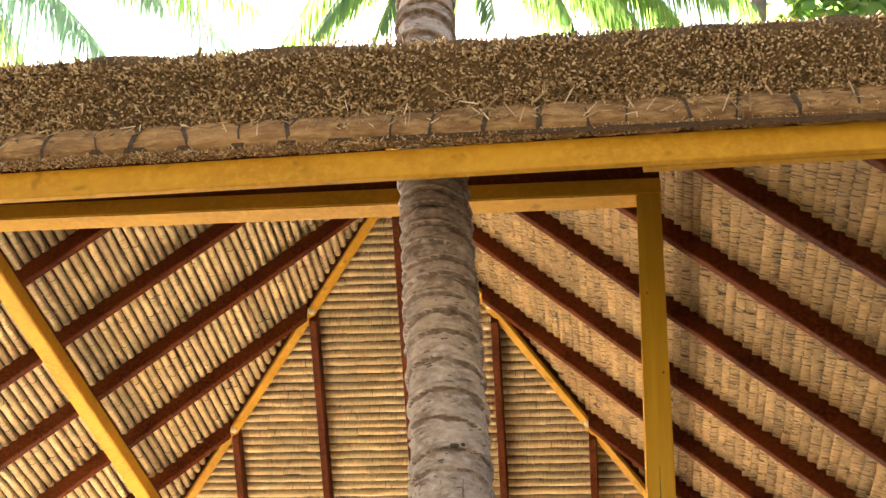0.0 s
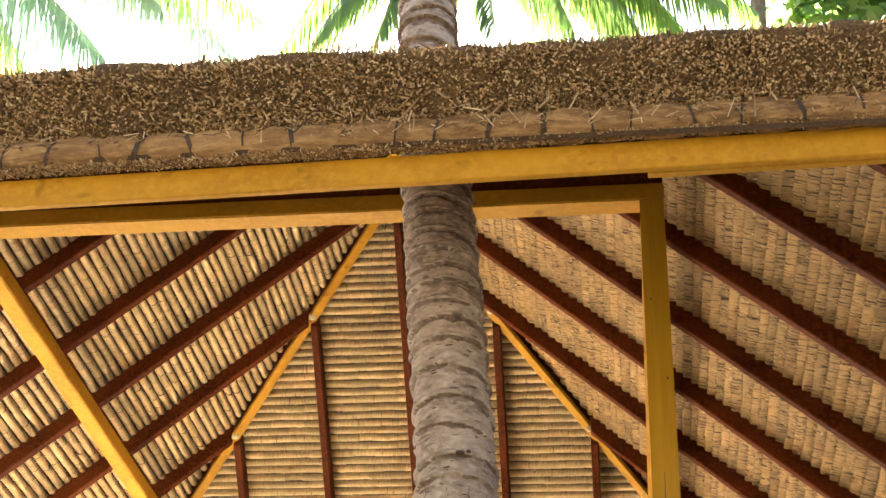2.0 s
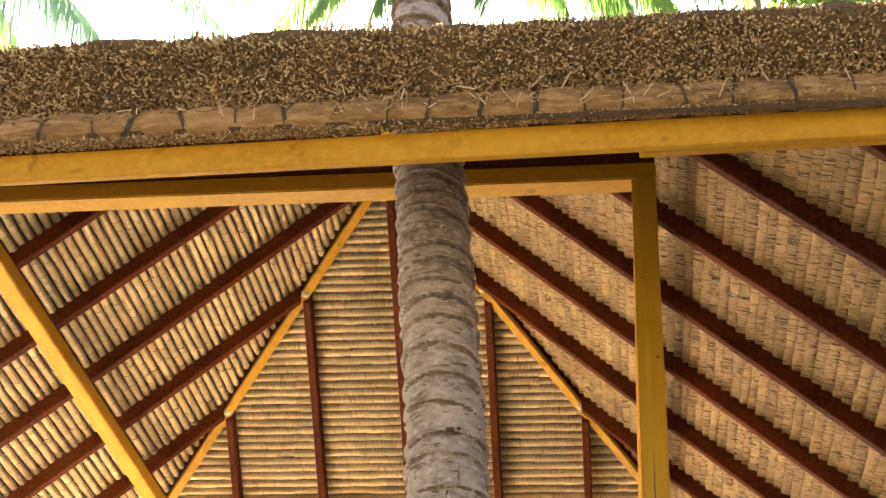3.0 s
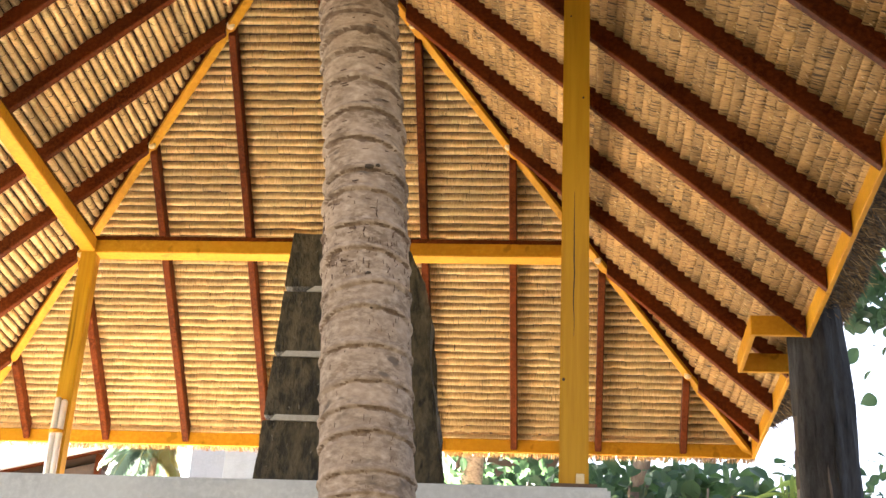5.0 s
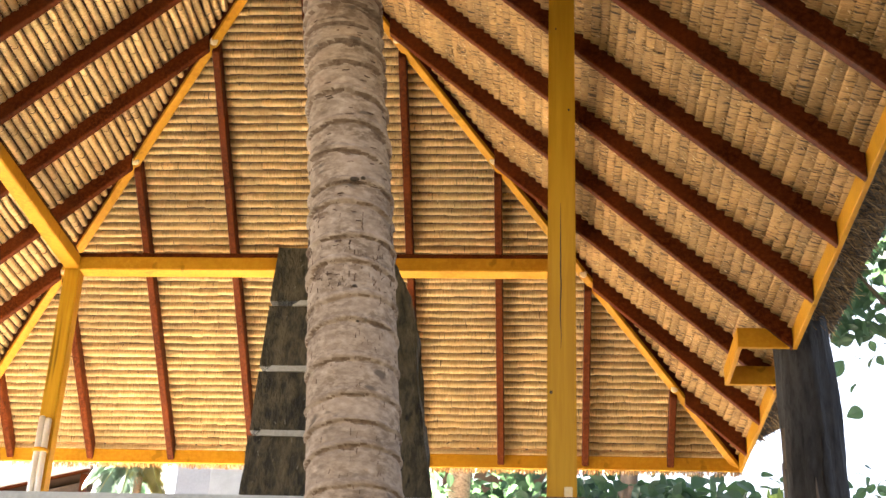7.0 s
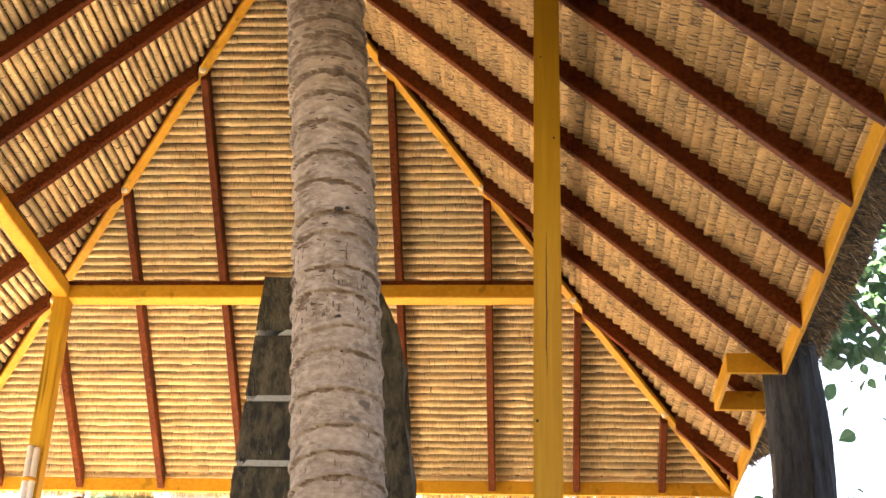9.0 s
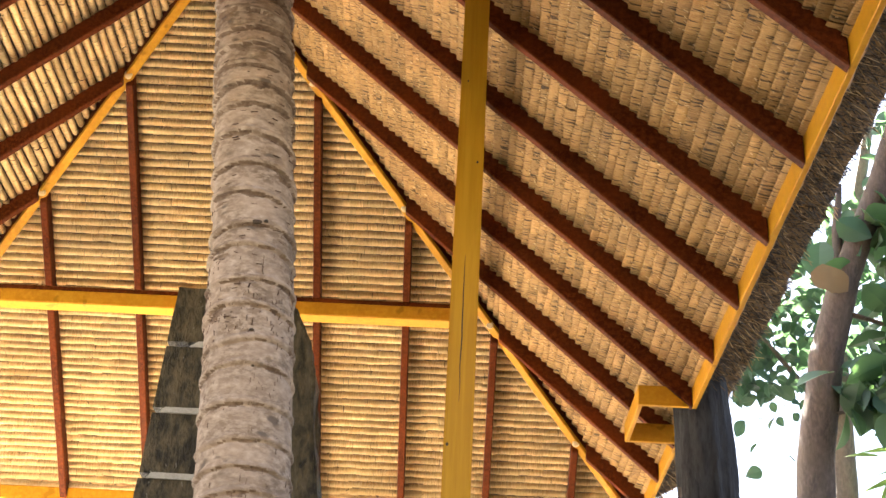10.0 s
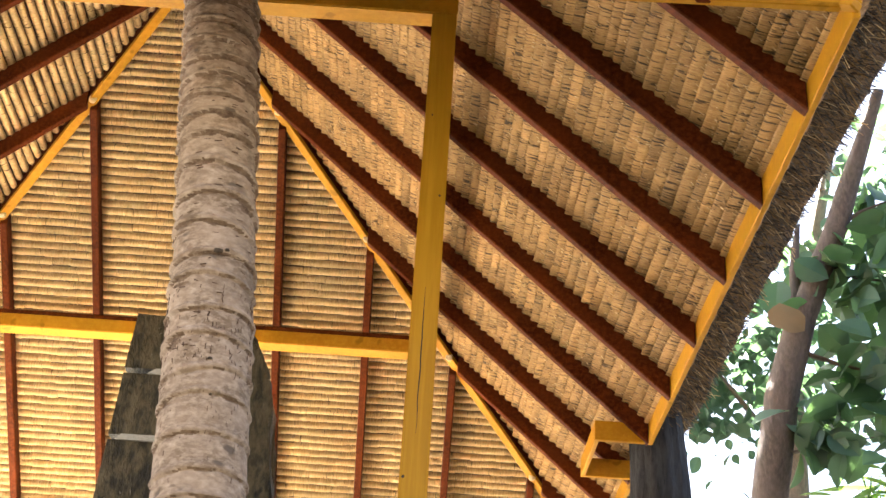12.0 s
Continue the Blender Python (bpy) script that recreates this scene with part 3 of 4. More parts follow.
straws("stray_straw", 130, stray, M_STRAW, thatch, "loose straws sticking out of the thatch", (0.06, 0.14), 0.0026)
straws("fringe", 3600, far_fringe, M_STRAW, thatch, "short straw fringe under the eave board", (0.03, 0.075), 0.0024)


# ---- coconut palm through the roof ----
def palm_trunk():
    zs = np.concatenate([np.arange(0.0, 2.5, 0.02), np.arange(2.5, 6.4, 0.005), np.arange(6.4, 10.5, 0.02)])
    zk = [0, 2.70, 3.42, 3.86, 4.24, 4.71, 5.08, 5.93, 6.15, 10.5]
    xk = [-0.42, -0.602, -0.656, -0.689, -0.731, -0.778, -0.821, -0.905, -0.918, -1.15]
    rk = [0.19, 0.154, 0.149, 0.142, 0.141, 0.139, 0.137, 0.127, 0.124, 0.105]
    sides = 96
    verts, faces = [], []
    rr = random.Random(5)
    edges = [0.0]
    while edges[-1] < 11:
        edges.append(edges[-1] + rr.uniform(0.07, 0.13))
    tilt = [(rr.uniform(0.014, 0.036), rr.uniform(-0.9, 0.9) - 1.57 + math.pi) for _ in edges]
    edges = np.array(edges)
    scar = {}
    for z in zs:
        cx, r = np.interp(z, zk, xk), np.interp(z, zk, rk)
        for k in range(sides):
            a = 2 * math.pi * k / sides
            j0 = max(0, int(np.searchsorted(edges, z)) - 1)
            am, ph = tilt[j0]
            zz = z + am * math.cos(a - ph) + 0.006 * noise.noise(Vector((math.cos(a) * 2, math.sin(a) * 2, z * 6)))
            j = max(0, int(np.searchsorted(edges, zz)) - 1)
            f = (zz - edges[j]) / (edges[j + 1] - edges[j])
            amp = np.interp(z, (3.3, 4.4), (0.65, 1.15))
            lip = amp * (0.010 * math.exp(-((f - 0.10) / 0.09) ** 2) - 0.007 * math.exp(-((f - 0.96) / 0.05) ** 2) - 0.003 * f)
            scar[len(verts)] = f > np.interp(z, (3.4, 4.4, 5.3), (0.98, 0.86, 0.72)) - 0.30 * noise.noise(Vector((math.cos(a) * 2.2, math.sin(a) * 2.2, edges[j] * 9))) - 0.05 * noise.noise(Vector((math.cos(a) * 6, math.sin(a) * 6, z * 12)))
            q = r + lip + 0.004 * noise.noise(Vector((math.cos(a) * 3, math.sin(a) * 3, z * 5)))
            verts.append((cx + q * math.cos(a), -0.75 + q * math.sin(a), z))
    for i in range(len(zs) - 1):
        for k in range(sides):
            k2 = (k + 1) % sides
            faces.append((i * sides + k, i * sides + k2, (i + 1) * sides + k2, (i + 1) * sides + k))
    return verts, faces, [1 if scar[f[0]] else 0 for f in faces]


def frond(parent, root, tip, sag, leaflet, count, material, rng_, droop=0.5, name="frond"):
    """A palm frond: a curved stem with two rows of narrow leaflets."""
    root, tip = Vector(root), Vector(tip)
    n = 16
    cen = []
    for i in range(n + 1):
        f = i / n
        p = root.lerp(tip, f)
        p.z += sag * 4 * f * (1 - f)
        cen.append(p)
    verts, faces = [], []
    for i, c in enumerate(cen):
        r = 0.018 * (1 - 0.8 * i / n)
        d = (cen[min(n, i + 1)] - cen[max(0, i - 1)]).normalized()
        s = d.cross(Vector((0, 0, 1))).normalized()
        t = s.cross(d)
        for k in range(5):
            a = 2 * math.pi * k / 5
            verts.append(c + (s * math.cos(a) + t * math.sin(a)) * r)
    for i in range(n):
        for k in range(5):
            faces.append((i * 5 + k, i * 5 + (k + 1) % 5, (i + 1) * 5 + (k + 1) % 5, (i + 1) * 5 + k))
    stem = mesh_ob(name, verts, faces, M_RACHIS, parent)
    verts, faces = [], []
    for i in range(count):
        f = 0.10 + 0.9 * i / count
        g = f * n
        j = min(n - 1, int(g))
        c = cen[j].lerp(cen[j + 1], g - j)
        d = (cen[j + 1] - cen[j]).normalized()
        s = d.cross(Vector((0, 0, 1))).normalized()
        for side in (-1, 1):
            ln = leaflet * math.sin(math.pi * (0.18 + 0.74 * f)) * rng_.uniform(0.85, 1.1)
            way = (s * side * 0.9 + d * 0.55 + Vector((0, 0, -droop * rng_.uniform(0.6, 1.4)))).normalized()
            wv = d * 0.5 + Vector((0, 0, 0.3))
            w = (wv - way * wv.dot(way)).normalized() * (0.021 if count < 100 else 0.0095)
            p0, p1 = c, c + way * ln * 0.5
            p2 = c + way * ln + Vector((0, 0, -droop * 0.35 * ln))
            b = len(verts)
            verts += [p0 - w * 0.5, p0 + w * 0.5, p1 + w, p1 - w, p2]
            faces += [(b, b + 1, b + 2, b + 3), (b + 3, b + 2, b + 4)]
    mesh_ob("blade", verts, faces, material, stem)
    return stem


palm = thing("coconut_palm", "grey ringed coconut palm trunk growing up through the thatch", "palm tree", at=(0, 0, 0))
v_, f_, scars = palm_trunk()
trunk = mesh_ob("trunk", v_, f_, M_PALMBARK, palm, "grey-brown trunk with dark ring scars", smooth=True)
trunk.data.materials.append(M_SCAR)
trunk.data.polygons.foreach_set("material_index", np.array(scars, dtype=np.int32))
rngp = random.Random(21)
for k in range(9):
    a = k * 2.39996
    root = Vector((-1.15, -0.75, 10.4))
    frond(palm, root, root + Vector((math.cos(a) * 2.6, math.sin(a) * 2.6, 1.0 - 0.25 * (k % 4))), 0.9, 0.75, 44, M_FROND, rngp)


# ---- dark tree at the notch ----
def rough_trunk(points, radii, sides, ridge, seed):
    pts = [Vector(p) for p in points]
    cen, rad = [], []
    for i in range(len(pts) - 1):
        m = max(2, int((pts[i + 1] - pts[i]).length / 0.05))
        for k in range(m):
            cen.append(pts[i].lerp(pts[i + 1], k / m))
            rad.append(radii[i] + (radii[i + 1] - radii[i]) * k / m)
    cen.append(pts[-1])
    rad.append(radii[-1])

    def wob(i, a):
        c = cen[i]
        return 1 + ridge * noise.noise(Vector((math.cos(a) * 3.2 + seed, math.sin(a) * 3.2, c.z * 1.3))) + ridge * 0.6 * noise.noise(Vector((math.cos(a) * 9 + seed, math.sin(a) * 9, c.z * 3)))
    return lathe(cen, rad, sides, wob)


dark_tree = thing("tree", "dark rough-barked tree trunk standing in a notch of the eave", "tree")
v_, f_ = rough_trunk([(1.62, 2.95, 0), (1.56, 2.9, 3.2), (1.535, 2.88, 4.6), (1.51, 2.88, 5.0)], [0.23, 0.180, 0.166, 0.155], 40, 0.14, 1.0)
mesh_ob("trunk", v_, f_, M_BARK, dark_tree, "dark brown bark with pale streaks", smooth=True)


rb = random.Random(8)
for k in range(16):
    a, z0 = rb.uniform(math.pi * 0.75, math.pi * 2.1), rb.uniform(2.6, 4.0)
    ln, wd = rb.uniform(0.2, 0.55), rb.uniform(0.010, 0.022)
    vs = []
    for i in range(9):
        f = i / 8
        z = z0 + ln * f
        cx, cy = np.interp(z, (0, 3.2, 4.6, 5.0), (1.62, 1.56, 1.535, 1.51)), np.interp(z, (0, 3.2, 4.6), (2.95, 2.9, 2.88))
        r = np.interp(z, (0, 3.2, 4.6, 5.0), (0.23, 0.180, 0.166, 0.155))
        w = wd * math.sin(math.pi * (0.05 + 0.9 * f)) / r
        b = a + 0.10 * noise.noise(Vector((k * 3.1, z * 5, 0)))
        for q, h in ((-1, 0.97), (0, 1.10), (1, 0.97)):
            vs.append((cx + r * h * math.cos(b + q * w), cy + r * h * math.sin(b + q * w), z))
    fs = [(i * 3 + q, i * 3 + q + 1, i * 3 + q + 4, i * 3 + q + 3) for i in range(8) for q in (0, 1)]
    mesh_ob("bark_strip", vs, fs, M_BARK2 if k % 3 == 0 else M_BARK, dark_tree, "lifted strip of bark", smooth=True)


# ---- leaves ----
def leaves(name, parent, clumps, count, size, material, seed, flat=0.5, label="", shape="oval"):
    """Many separate bent leaves scattered in uneven clumps."""
    r = random.Random(seed)
    verts, faces = [], []
    for _ in range(count):
        c, rad = clumps[r.randrange(len(clumps))]
        g = Vector((r.gauss(0, 1), r.gauss(0, 1), r.gauss(0, 1)))
        p = Vector(c) + g * rad * 0.5
        d = Vector((r.gauss(0, 1), r.gauss(0, 1), r.gauss(-0.5, 0.6))).normalized()
        up = Vector((r.gauss(0, flat), r.gauss(0, flat), 1)).normalized()
        s = d.cross(up).normalized()
        ln = r.uniform(*size)
        w = ln * (0.36 if shape == "oval" else 0.05)
        n = s.cross(d)
        b = len(verts)
        steps = ((0.0, 0.02), (0.12, 0.55), (0.3, 0.92), (0.5, 1.0), (0.7, 0.78), (0.87, 0.4), (1.0, 0.02))
        for f, q in steps:
            mid = p + d * ln * f - n * ln * 0.22 * f * f
            verts += [mid + (s + n * 0.22) * w * q, mid, mid - (s - n * 0.22) * w * q]
        for k in range(len(steps) - 1):
            e = b + 3 * k
            faces += [(e, e + 3, e + 4, e + 1), (e + 1, e + 4, e + 5, e + 2)]
    return mesh_ob(name, verts, faces, material, parent, label)


def limb(parent, pts, radii, material, name="limb", sides=12):
    v, f = rough_trunk(pts, radii, sides, 0.08, pts[0][0])
    return mesh_ob(name, v, f, material, parent, smooth=True)


big = thing("tree", "slim grey tree with large drooping green leaves", "tree")
limb(big, [(2.70, 5.9, 0), (2.85, 5.3, 5.25), (2.955, 5.1, 6.08), (3.125, 5.0, 6.70), (3.29, 4.9, 7.13), (3.435, 4.8, 7.52), (3.53, 4.7, 7.85), (3.75, 4.4, 8.6)], [0.18, 0.148, 0.138, 0.122, 0.108, 0.098, 0.088, 0.05], M_TREEBARK, "trunk", 18)
limb(big, [(3.0, 5.07, 6.3), (3.09, 5.0, 6.75), (3.10, 5.0, 7.17), (3.16, 5.0, 7.6)], [0.06, 0.05, 0.04, 0.02], M_TREEBARK)
limb(big, [(3.44, 4.8, 7.5), (3.62, 4.75, 7.62), (3.85, 4.7, 7.72)], [0.035, 0.025, 0.012], M_TREEBARK)
limb(big, [(3.33, 4.9, 7.2), (3.55, 4.85, 7.05), (3.85, 4.8, 7.0)], [0.04, 0.028, 0.012], M_TREEBARK)
limb(big, [(3.05, 5.03, 6.45), (3.4, 4.95, 6.3), (3.8, 4.9, 6.2)], [0.045, 0.03, 0.012], M_TREEBARK)
limb(big, [(2.9, 5.2, 5.6), (3.2, 5.05, 5.62), (3.6, 4.95, 5.7)], [0.045, 0.03, 0.012], M_TREEBARK)
leaves("crown", big, [((3.32, 4.9, 7.2), 0.22), ((3.6, 4.9, 7.1), 0.30), ((3.65, 4.8, 6.5), 0.33), ((3.35, 4.9, 6.1), 0.28), ((3.15, 5.0, 5.75), 0.20), ((3.55, 4.9, 5.7), 0.35), 
                      ((3.9, 4.8, 6.9), 0.40), ((4.0, 4.9, 6.0), 0.45), ((3.9, 4.9, 7.8), 0.25), ((4.1, 4.6, 7.4), 0.40)],
       200, (0.20, 0.40), M_LEAF, 4, 0.9, "large drooping green leaves")


def dead_leaf(c, size):
    """A broad dry leaf hanging face down, curled at the rim."""
    ax, ay = Vector((0.98, 0.1, -0.18)), Vector((0.12, -0.62, 0.77))
    n = ax.cross(ay).normalized()
    verts, faces = [Vector(c)], []
    for ring in (0.5, 1.0):
        for k in range(14):
            a = 2 * math.pi * k / 14
            q = ring * size * (0.42 + 0.08 * math.cos(2 * a) + 0.16 * noise.noise(Vector((math.cos(a) * 2.6, math.sin(a) * 2.6, 1.0))))
            verts.append(Vector(c) + ax * q * math.cos(a) * 1.15 + ay * q * math.sin(a) + n * 0.05 * size * ring * math.sin(3 * a))
    for k in range(14):
        k2 = (k + 1) % 14
        faces += [(0, 1 + k, 1 + k2), (1 + k, 15 + k, 15 + k2, 1 + k2)]
    return mesh_ob("dead_leaf", verts, faces, M_DEADLEAF, big, "large dry pale brown leaf", smooth=True)


dead_leaf((2.95, 4.78, 6.60), 0.28)
small = thing("tree", "tree with a loose crown of small green leaves", "tree")
limb(small, [(4.6, 10.4, 0), (4.3, 9.6, 5), (4.2, 9.0, 8), (4.6, 8.2, 10.5)], [0.2, 0.15, 0.12, 0.05], M_BARK2, "trunk", 14)
limb(small, [(4.25, 9.2, 7), (3.7, 8.9, 7.5), (3.3, 8.7, 7.9)], [0.06, 0.04, 0.015], M_BARK2)
leaves("crown", small, [((3.6, 8.5, 8.1), 0.5), ((3.3, 8.9, 7.5), 0.55), ((4.3, 8.3, 8.6), 0.7), ((4.9, 7.9, 9.2), 0.7), ((5.0, 7.6, 9.8), 0.7), ((4.6, 8.6, 7.6), 0.6), ((5.2, 8.5, 8.4), 0.8)],
       1050, (0.12, 0.24), M_LEAF2, 9, 0.9, "loose crown of small leaves")

# ---- distant palms over the roof ----
def far_palm(root, trunk_pts, tips, material, label, seed, leaflet=0.75, mixed=False):
    p = thing("palm_tree", label, "palm tree", group="palms behind the pavilion")
    v, f = rough_trunk(trunk_pts + [root], [0.19, 0.15, 0.11], 16, 0.05, seed)
    mesh_ob("trunk", v, f, M_PALMBARK, p, smooth=True)
    r = random.Random(seed)
    for k, (tip, sag) in enumerate(tips):
        frond(p, root, tip, sag, leaflet * r.uniform(0.9, 1.15), 170, M_TEAL if mixed and k % 2 == 0 else material, r, 1.5)
    return p


far_palm((-6.76, 2.4, 11.3), [(-7.3, 2.6, 0), (-7.0, 2.5, 7)],
         [((-4.0, 2.9, 10.25), 0.45), ((-3.2, 3.2, 10.35), 0.55), ((-4.5, 3.1, 9.85), 0.35), ((-3.5, 2.6, 10.9), 0.4), ((-3.4, 3.6, 10.1), 0.8), ((-5.6, 4.4, 10.2), 0.5), ((-8.6, 3.8, 10.6), 0.7), ((-9.2, 2.0, 10.9), 0.8), ((-6.2, 0.4, 10.6), 0.7), ((-7.8, 0.2, 10.6), 0.7)],
         M_FRONDY, "coconut palm with yellow-green and blue-green fronds", 31, mixed=True)
far_palm((-1.72, 4.3, 12.9), [(-1.85, 5.9, 0), (-1.95, 4.8, 9)],
         [((-2.85, 3.6, 10.4), 0.5), ((-2.25, 3.7, 10.6), 0.4), ((-1.2, 3.8, 10.7), 0.4), ((-0.5, 3.9, 10.75), 0.5), ((0.1, 4.0, 10.75), 0.6), ((0.5, 4.1, 10.8), 0.7), ((0.9, 3.9, 10.9), 0.6), ((1.2, 4.2, 11.1), 0.7), ((0.3, 5.0, 11.2), 0.9), ((0.8, 4.8, 11.0), 0.8), ((-3.6, 4.6, 10.9), 1.0), ((-2.4, 6.6, 11.6), 0.9), ((-0.4, 6.4, 11.8), 0.9)],
         M_FROND, "coconut palm with green hanging fronds", 33)
branchy = thing("tree", "leafy tree with pale forked branches above the roof", "tree")
limb(branchy, [(2.5, 8.0, 0), (2.5, 8.0, 6), (1.7, 6.6, 9.5), (1.3, 5.4, 11.4), (1.35, 5.0, 12.4), (1.5, 4.9, 13.5)], [0.2, 0.16, 0.13, 0.10, 0.08, 0.04], M_BARK2, "trunk", 14)
limb(branchy, [(1.3, 5.4, 11.4), (1.7, 5.2, 12.0), (2.4, 5.0, 12.7)], [0.06, 0.04, 0.02], M_BARK2)
# this limb and the lower crown are added to cast shade on the right-hand tree
limb(branchy, [(2.0, 7.1, 8.3), (1.4, 8.0, 9.8), (0.7, 8.7, 11.0)], [0.1, 0.07, 0.03], M_BARK2)
leaves("shading_crown", branchy, [((0.6, 8.7, 11.2), 1.0), ((1.4, 8.3, 10.9), 1.0), ((1.9, 9.2, 11.1), 1.1), ((0.2, 7.8, 10.9), 0.9), ((1.0, 7.6, 10.6), 0.8)], 2400, (0.20, 0.34), M_LEAF, 62, 0.6, "lower crown of broad leaves added to shade the right-hand tree")
leaves("crown", branchy, [((2.0, 5.2, 12.2), 0.45), ((2.6, 5.2, 12.1), 0.5), ((3.0, 5.3, 12.4), 0.6), ((1.6, 5.3, 12.9), 0.5), ((2.2, 5.2, 12.9), 0.6)], 620, (0.14, 0.28), M_LEAFSUN, 14, 0.8, "leaves coloured bright yellow-green as if in sun")

# tree added out of view behind the roof; its crown keeps sun off the garden
shade = thing("tree", "unseen tall tree added to shade the garden, with a dense dark green crown", "tree", at=(-1.1, 1.2, 0))
limb(shade, [(-2.2, 13.6, 2.352), (-2.1, 13.4, 8.0), (-1.9, 13.0, 11.0), (-1.8, 12.8, 12.4)], [0.32, 0.26, 0.2, 0.08], M_BARK2, "trunk", 16)
for lx, ly in ((0.6, 12.2), (-0.6, 10.4), (-2.0, 14.6)):
    limb(shade, [(-2.0, 13.2, 9.6), ((lx - 2.0) / 2, (ly + 13.2) / 2, 10.8), (lx, ly, 11.4)], [0.12, 0.08, 0.03], M_BARK2)
leaves("crown", shade, [((0.6, 12.2, 11.6), 1.4), ((-0.6, 10.4, 11.5), 1.4), ((0.6, 10.6, 11.2), 1.3), ((-2.0, 14.4, 11.8), 1.4), ((-2.2, 12.4, 12.2), 1.5), ((-1.8, 11.2, 11.8), 1.4), ((-0.6, 13.4, 12.0), 1.4)],
       3800, (0.26, 0.44), M_LEAF, 61, 0.6, "dense crown of broad leaves")

# ---- stone feature on the wall ----
stone = thing("stone_stele", "tapered stele of black slate blocks with pale mortar joints", "stone feature", at=(0, 0, 0))
lev = [WALL_TOP + 0.002, 3.174, 3.430, 3.702, 3.955]


def slab(poly, y0, y1, seed, rough=0.008):
    """A rough slab cut to an outline in x and z."""
    bm = bmesh.new()
    fr = [bm.verts.new((x, y0, z)) for x, z in poly]
    bk = [bm.verts.new((x, y1, z)) for x, z in poly]
    bm.faces.new(fr)
    bm.faces.new(bk[::-1])
    for i in range(len(poly)):
        j = (i + 1) % len(poly)
        bm.faces.new((fr[i], bk[i], bk[j], fr[j]))
    bmesh.ops.triangulate(bm, faces=bm.faces[:])
    bmesh.ops.subdivide_edges(bm, edges=bm.edges[:], cuts=3, use_grid_fill=True)
    for v in bm.verts:
        q = v.co * 14 + Vector((seed * 7.1, 0, 0))
        v.co += Vector((noise.noise(q), noise.noise(q + Vector((9, 0, 0))), noise.noise(q + Vector((0, 9, 0))) * 0.3)) * rough
    return bm


for i in range(4):
    z0, z1 = lev[i], lev[i + 1] - 0.022
    xa, xb = -1.127 + (z0 - lev[0]) * 0.06, -1.127 + (z1 - lev[0]) * 0.06
    part("slate_block", slab([(xa, z0), (-0.74, z0), (-0.74, z1), (xb, z1)], -0.08, 0.14, i), M_SLATE, stone)
    if i < 3:
        part("mortar_joint", slab([(xb + (0.09 if i == 2 else 0.03), z1 + 0.001), (-0.75, z1 - 0.004), (-0.75, z1 + 0.022), (xb + (0.12 if i == 2 else 0.05), z1 + 0.022)], -0.088, 0.12, i + 9, 0.004), M_MORTAR, stone, "pale mortar joint")
part("back_slab", slab([(-0.80, lev[0]), (-0.425, lev[0]), (-0.445, 3.1), (-0.472, 3.28), (-0.505, 3.45), (-0.502, 3.60), (-0.537, 3.745), (-0.60, 3.88), (-0.66, 3.94), (-0.80, 3.955)], -0.03, 0.10, 20, 0.012), M_SLATE, stone, "rough black slate slab with a wavy edge")

# ---- pipe on the far post ----
pipe = thing("metal_pipe", "pair of silver metal tubes strapped to the ochre post", "pipe")
for tx, tz in ((-3.298, 4.40), (-3.254, 4.385)):
    v_, f_ = lathe([(tx, 3.468, 2.353), (tx, 3.468, tz), (tx, 3.468, tz + 0.012)], [0.0205, 0.0205, 0.016], 20)
    mesh_ob("tube", v_, f_, M_STEEL, pipe, smooth=True)
v_, f_ = lathe([(-3.275, 3.468, 4.17), (-3.275, 3.468, 4.19)], [0.049, 0.049], 24)
mesh_ob("strap", v_, f_, M_YELLOW, pipe, "yellow strap")

# ---- things beyond the wall ----
house = thing("house", "low dark timber house with a pale barge board", "house")
part("roof", stick((-11.2, 15.9, 6.20), (-6.70, 15.9, 7.28), 3.0, 0.10, (0, 0, 1)), M_DARKWOOD, house, "roof of dark timber boards")
part("barge_board", stick((-11.2, 14.30, 6.19), (-6.70, 14.30, 7.27), 0.04, 0.18, (0, 0, 1)), M_ROOFING, house, "pale painted barge board")
part("soffit_board", stick((-11.2, 14.33, 6.145), (-6.70, 14.33, 7.225), 0.05, 0.04, (0, 0, 1)), M_BROWN, house, "brown soffit board")
part("wall", slab([(-11.0, 2.352), (-6.95, 2.352), (-6.95, 7.16), (-11.0, 6.20)], 14.7, 17.0, 51), M_DARKWOOD, house)
part("veranda_post", box((-6.83, 14.35, 2.352), (-6.74, 14.44, 7.2)), M_BROWN, house, "brown veranda post")
annex = thing("building", "plain white rendered building behind the garden", "building")
part("wall", box((-8.1, 24, 0.0), (-7.30, 30, 11.4), 0.02), M_WHITE, annex)
part("side_wall", box((-7.298, 23.8, 0.0), (-4.0, 30, 11.2), 0.02), M_CONC, annex, "grey rendered side wall")

shed = thing("shed", "dark timber garden shed behind the shrubs", "shed")
part("wall", box((-1.32, 12.0, 2.352), (0.02, 14.0, 7.4), 0.02), M_DARKWOOD, shed)
part("roof", box((-1.5, 11.8, 7.402), (0.2, 14.2, 7.5), 0.02), M_DARKWOOD, shed)

garden_palm = thing("palm_tree", "small garden palm with pale drooping fronds", "palm tree", group="garden palms")
v_, f_ = rough_trunk([(-5.1, 11.5, 2.35), (-5.05, 11.4, 6.3)], [0.07, 0.05], 14, 0.05, 2)
mesh_ob("trunk", v_, f_, M_PALMBARK, garden_palm, smooth=True)
r_ = random.Random(77)
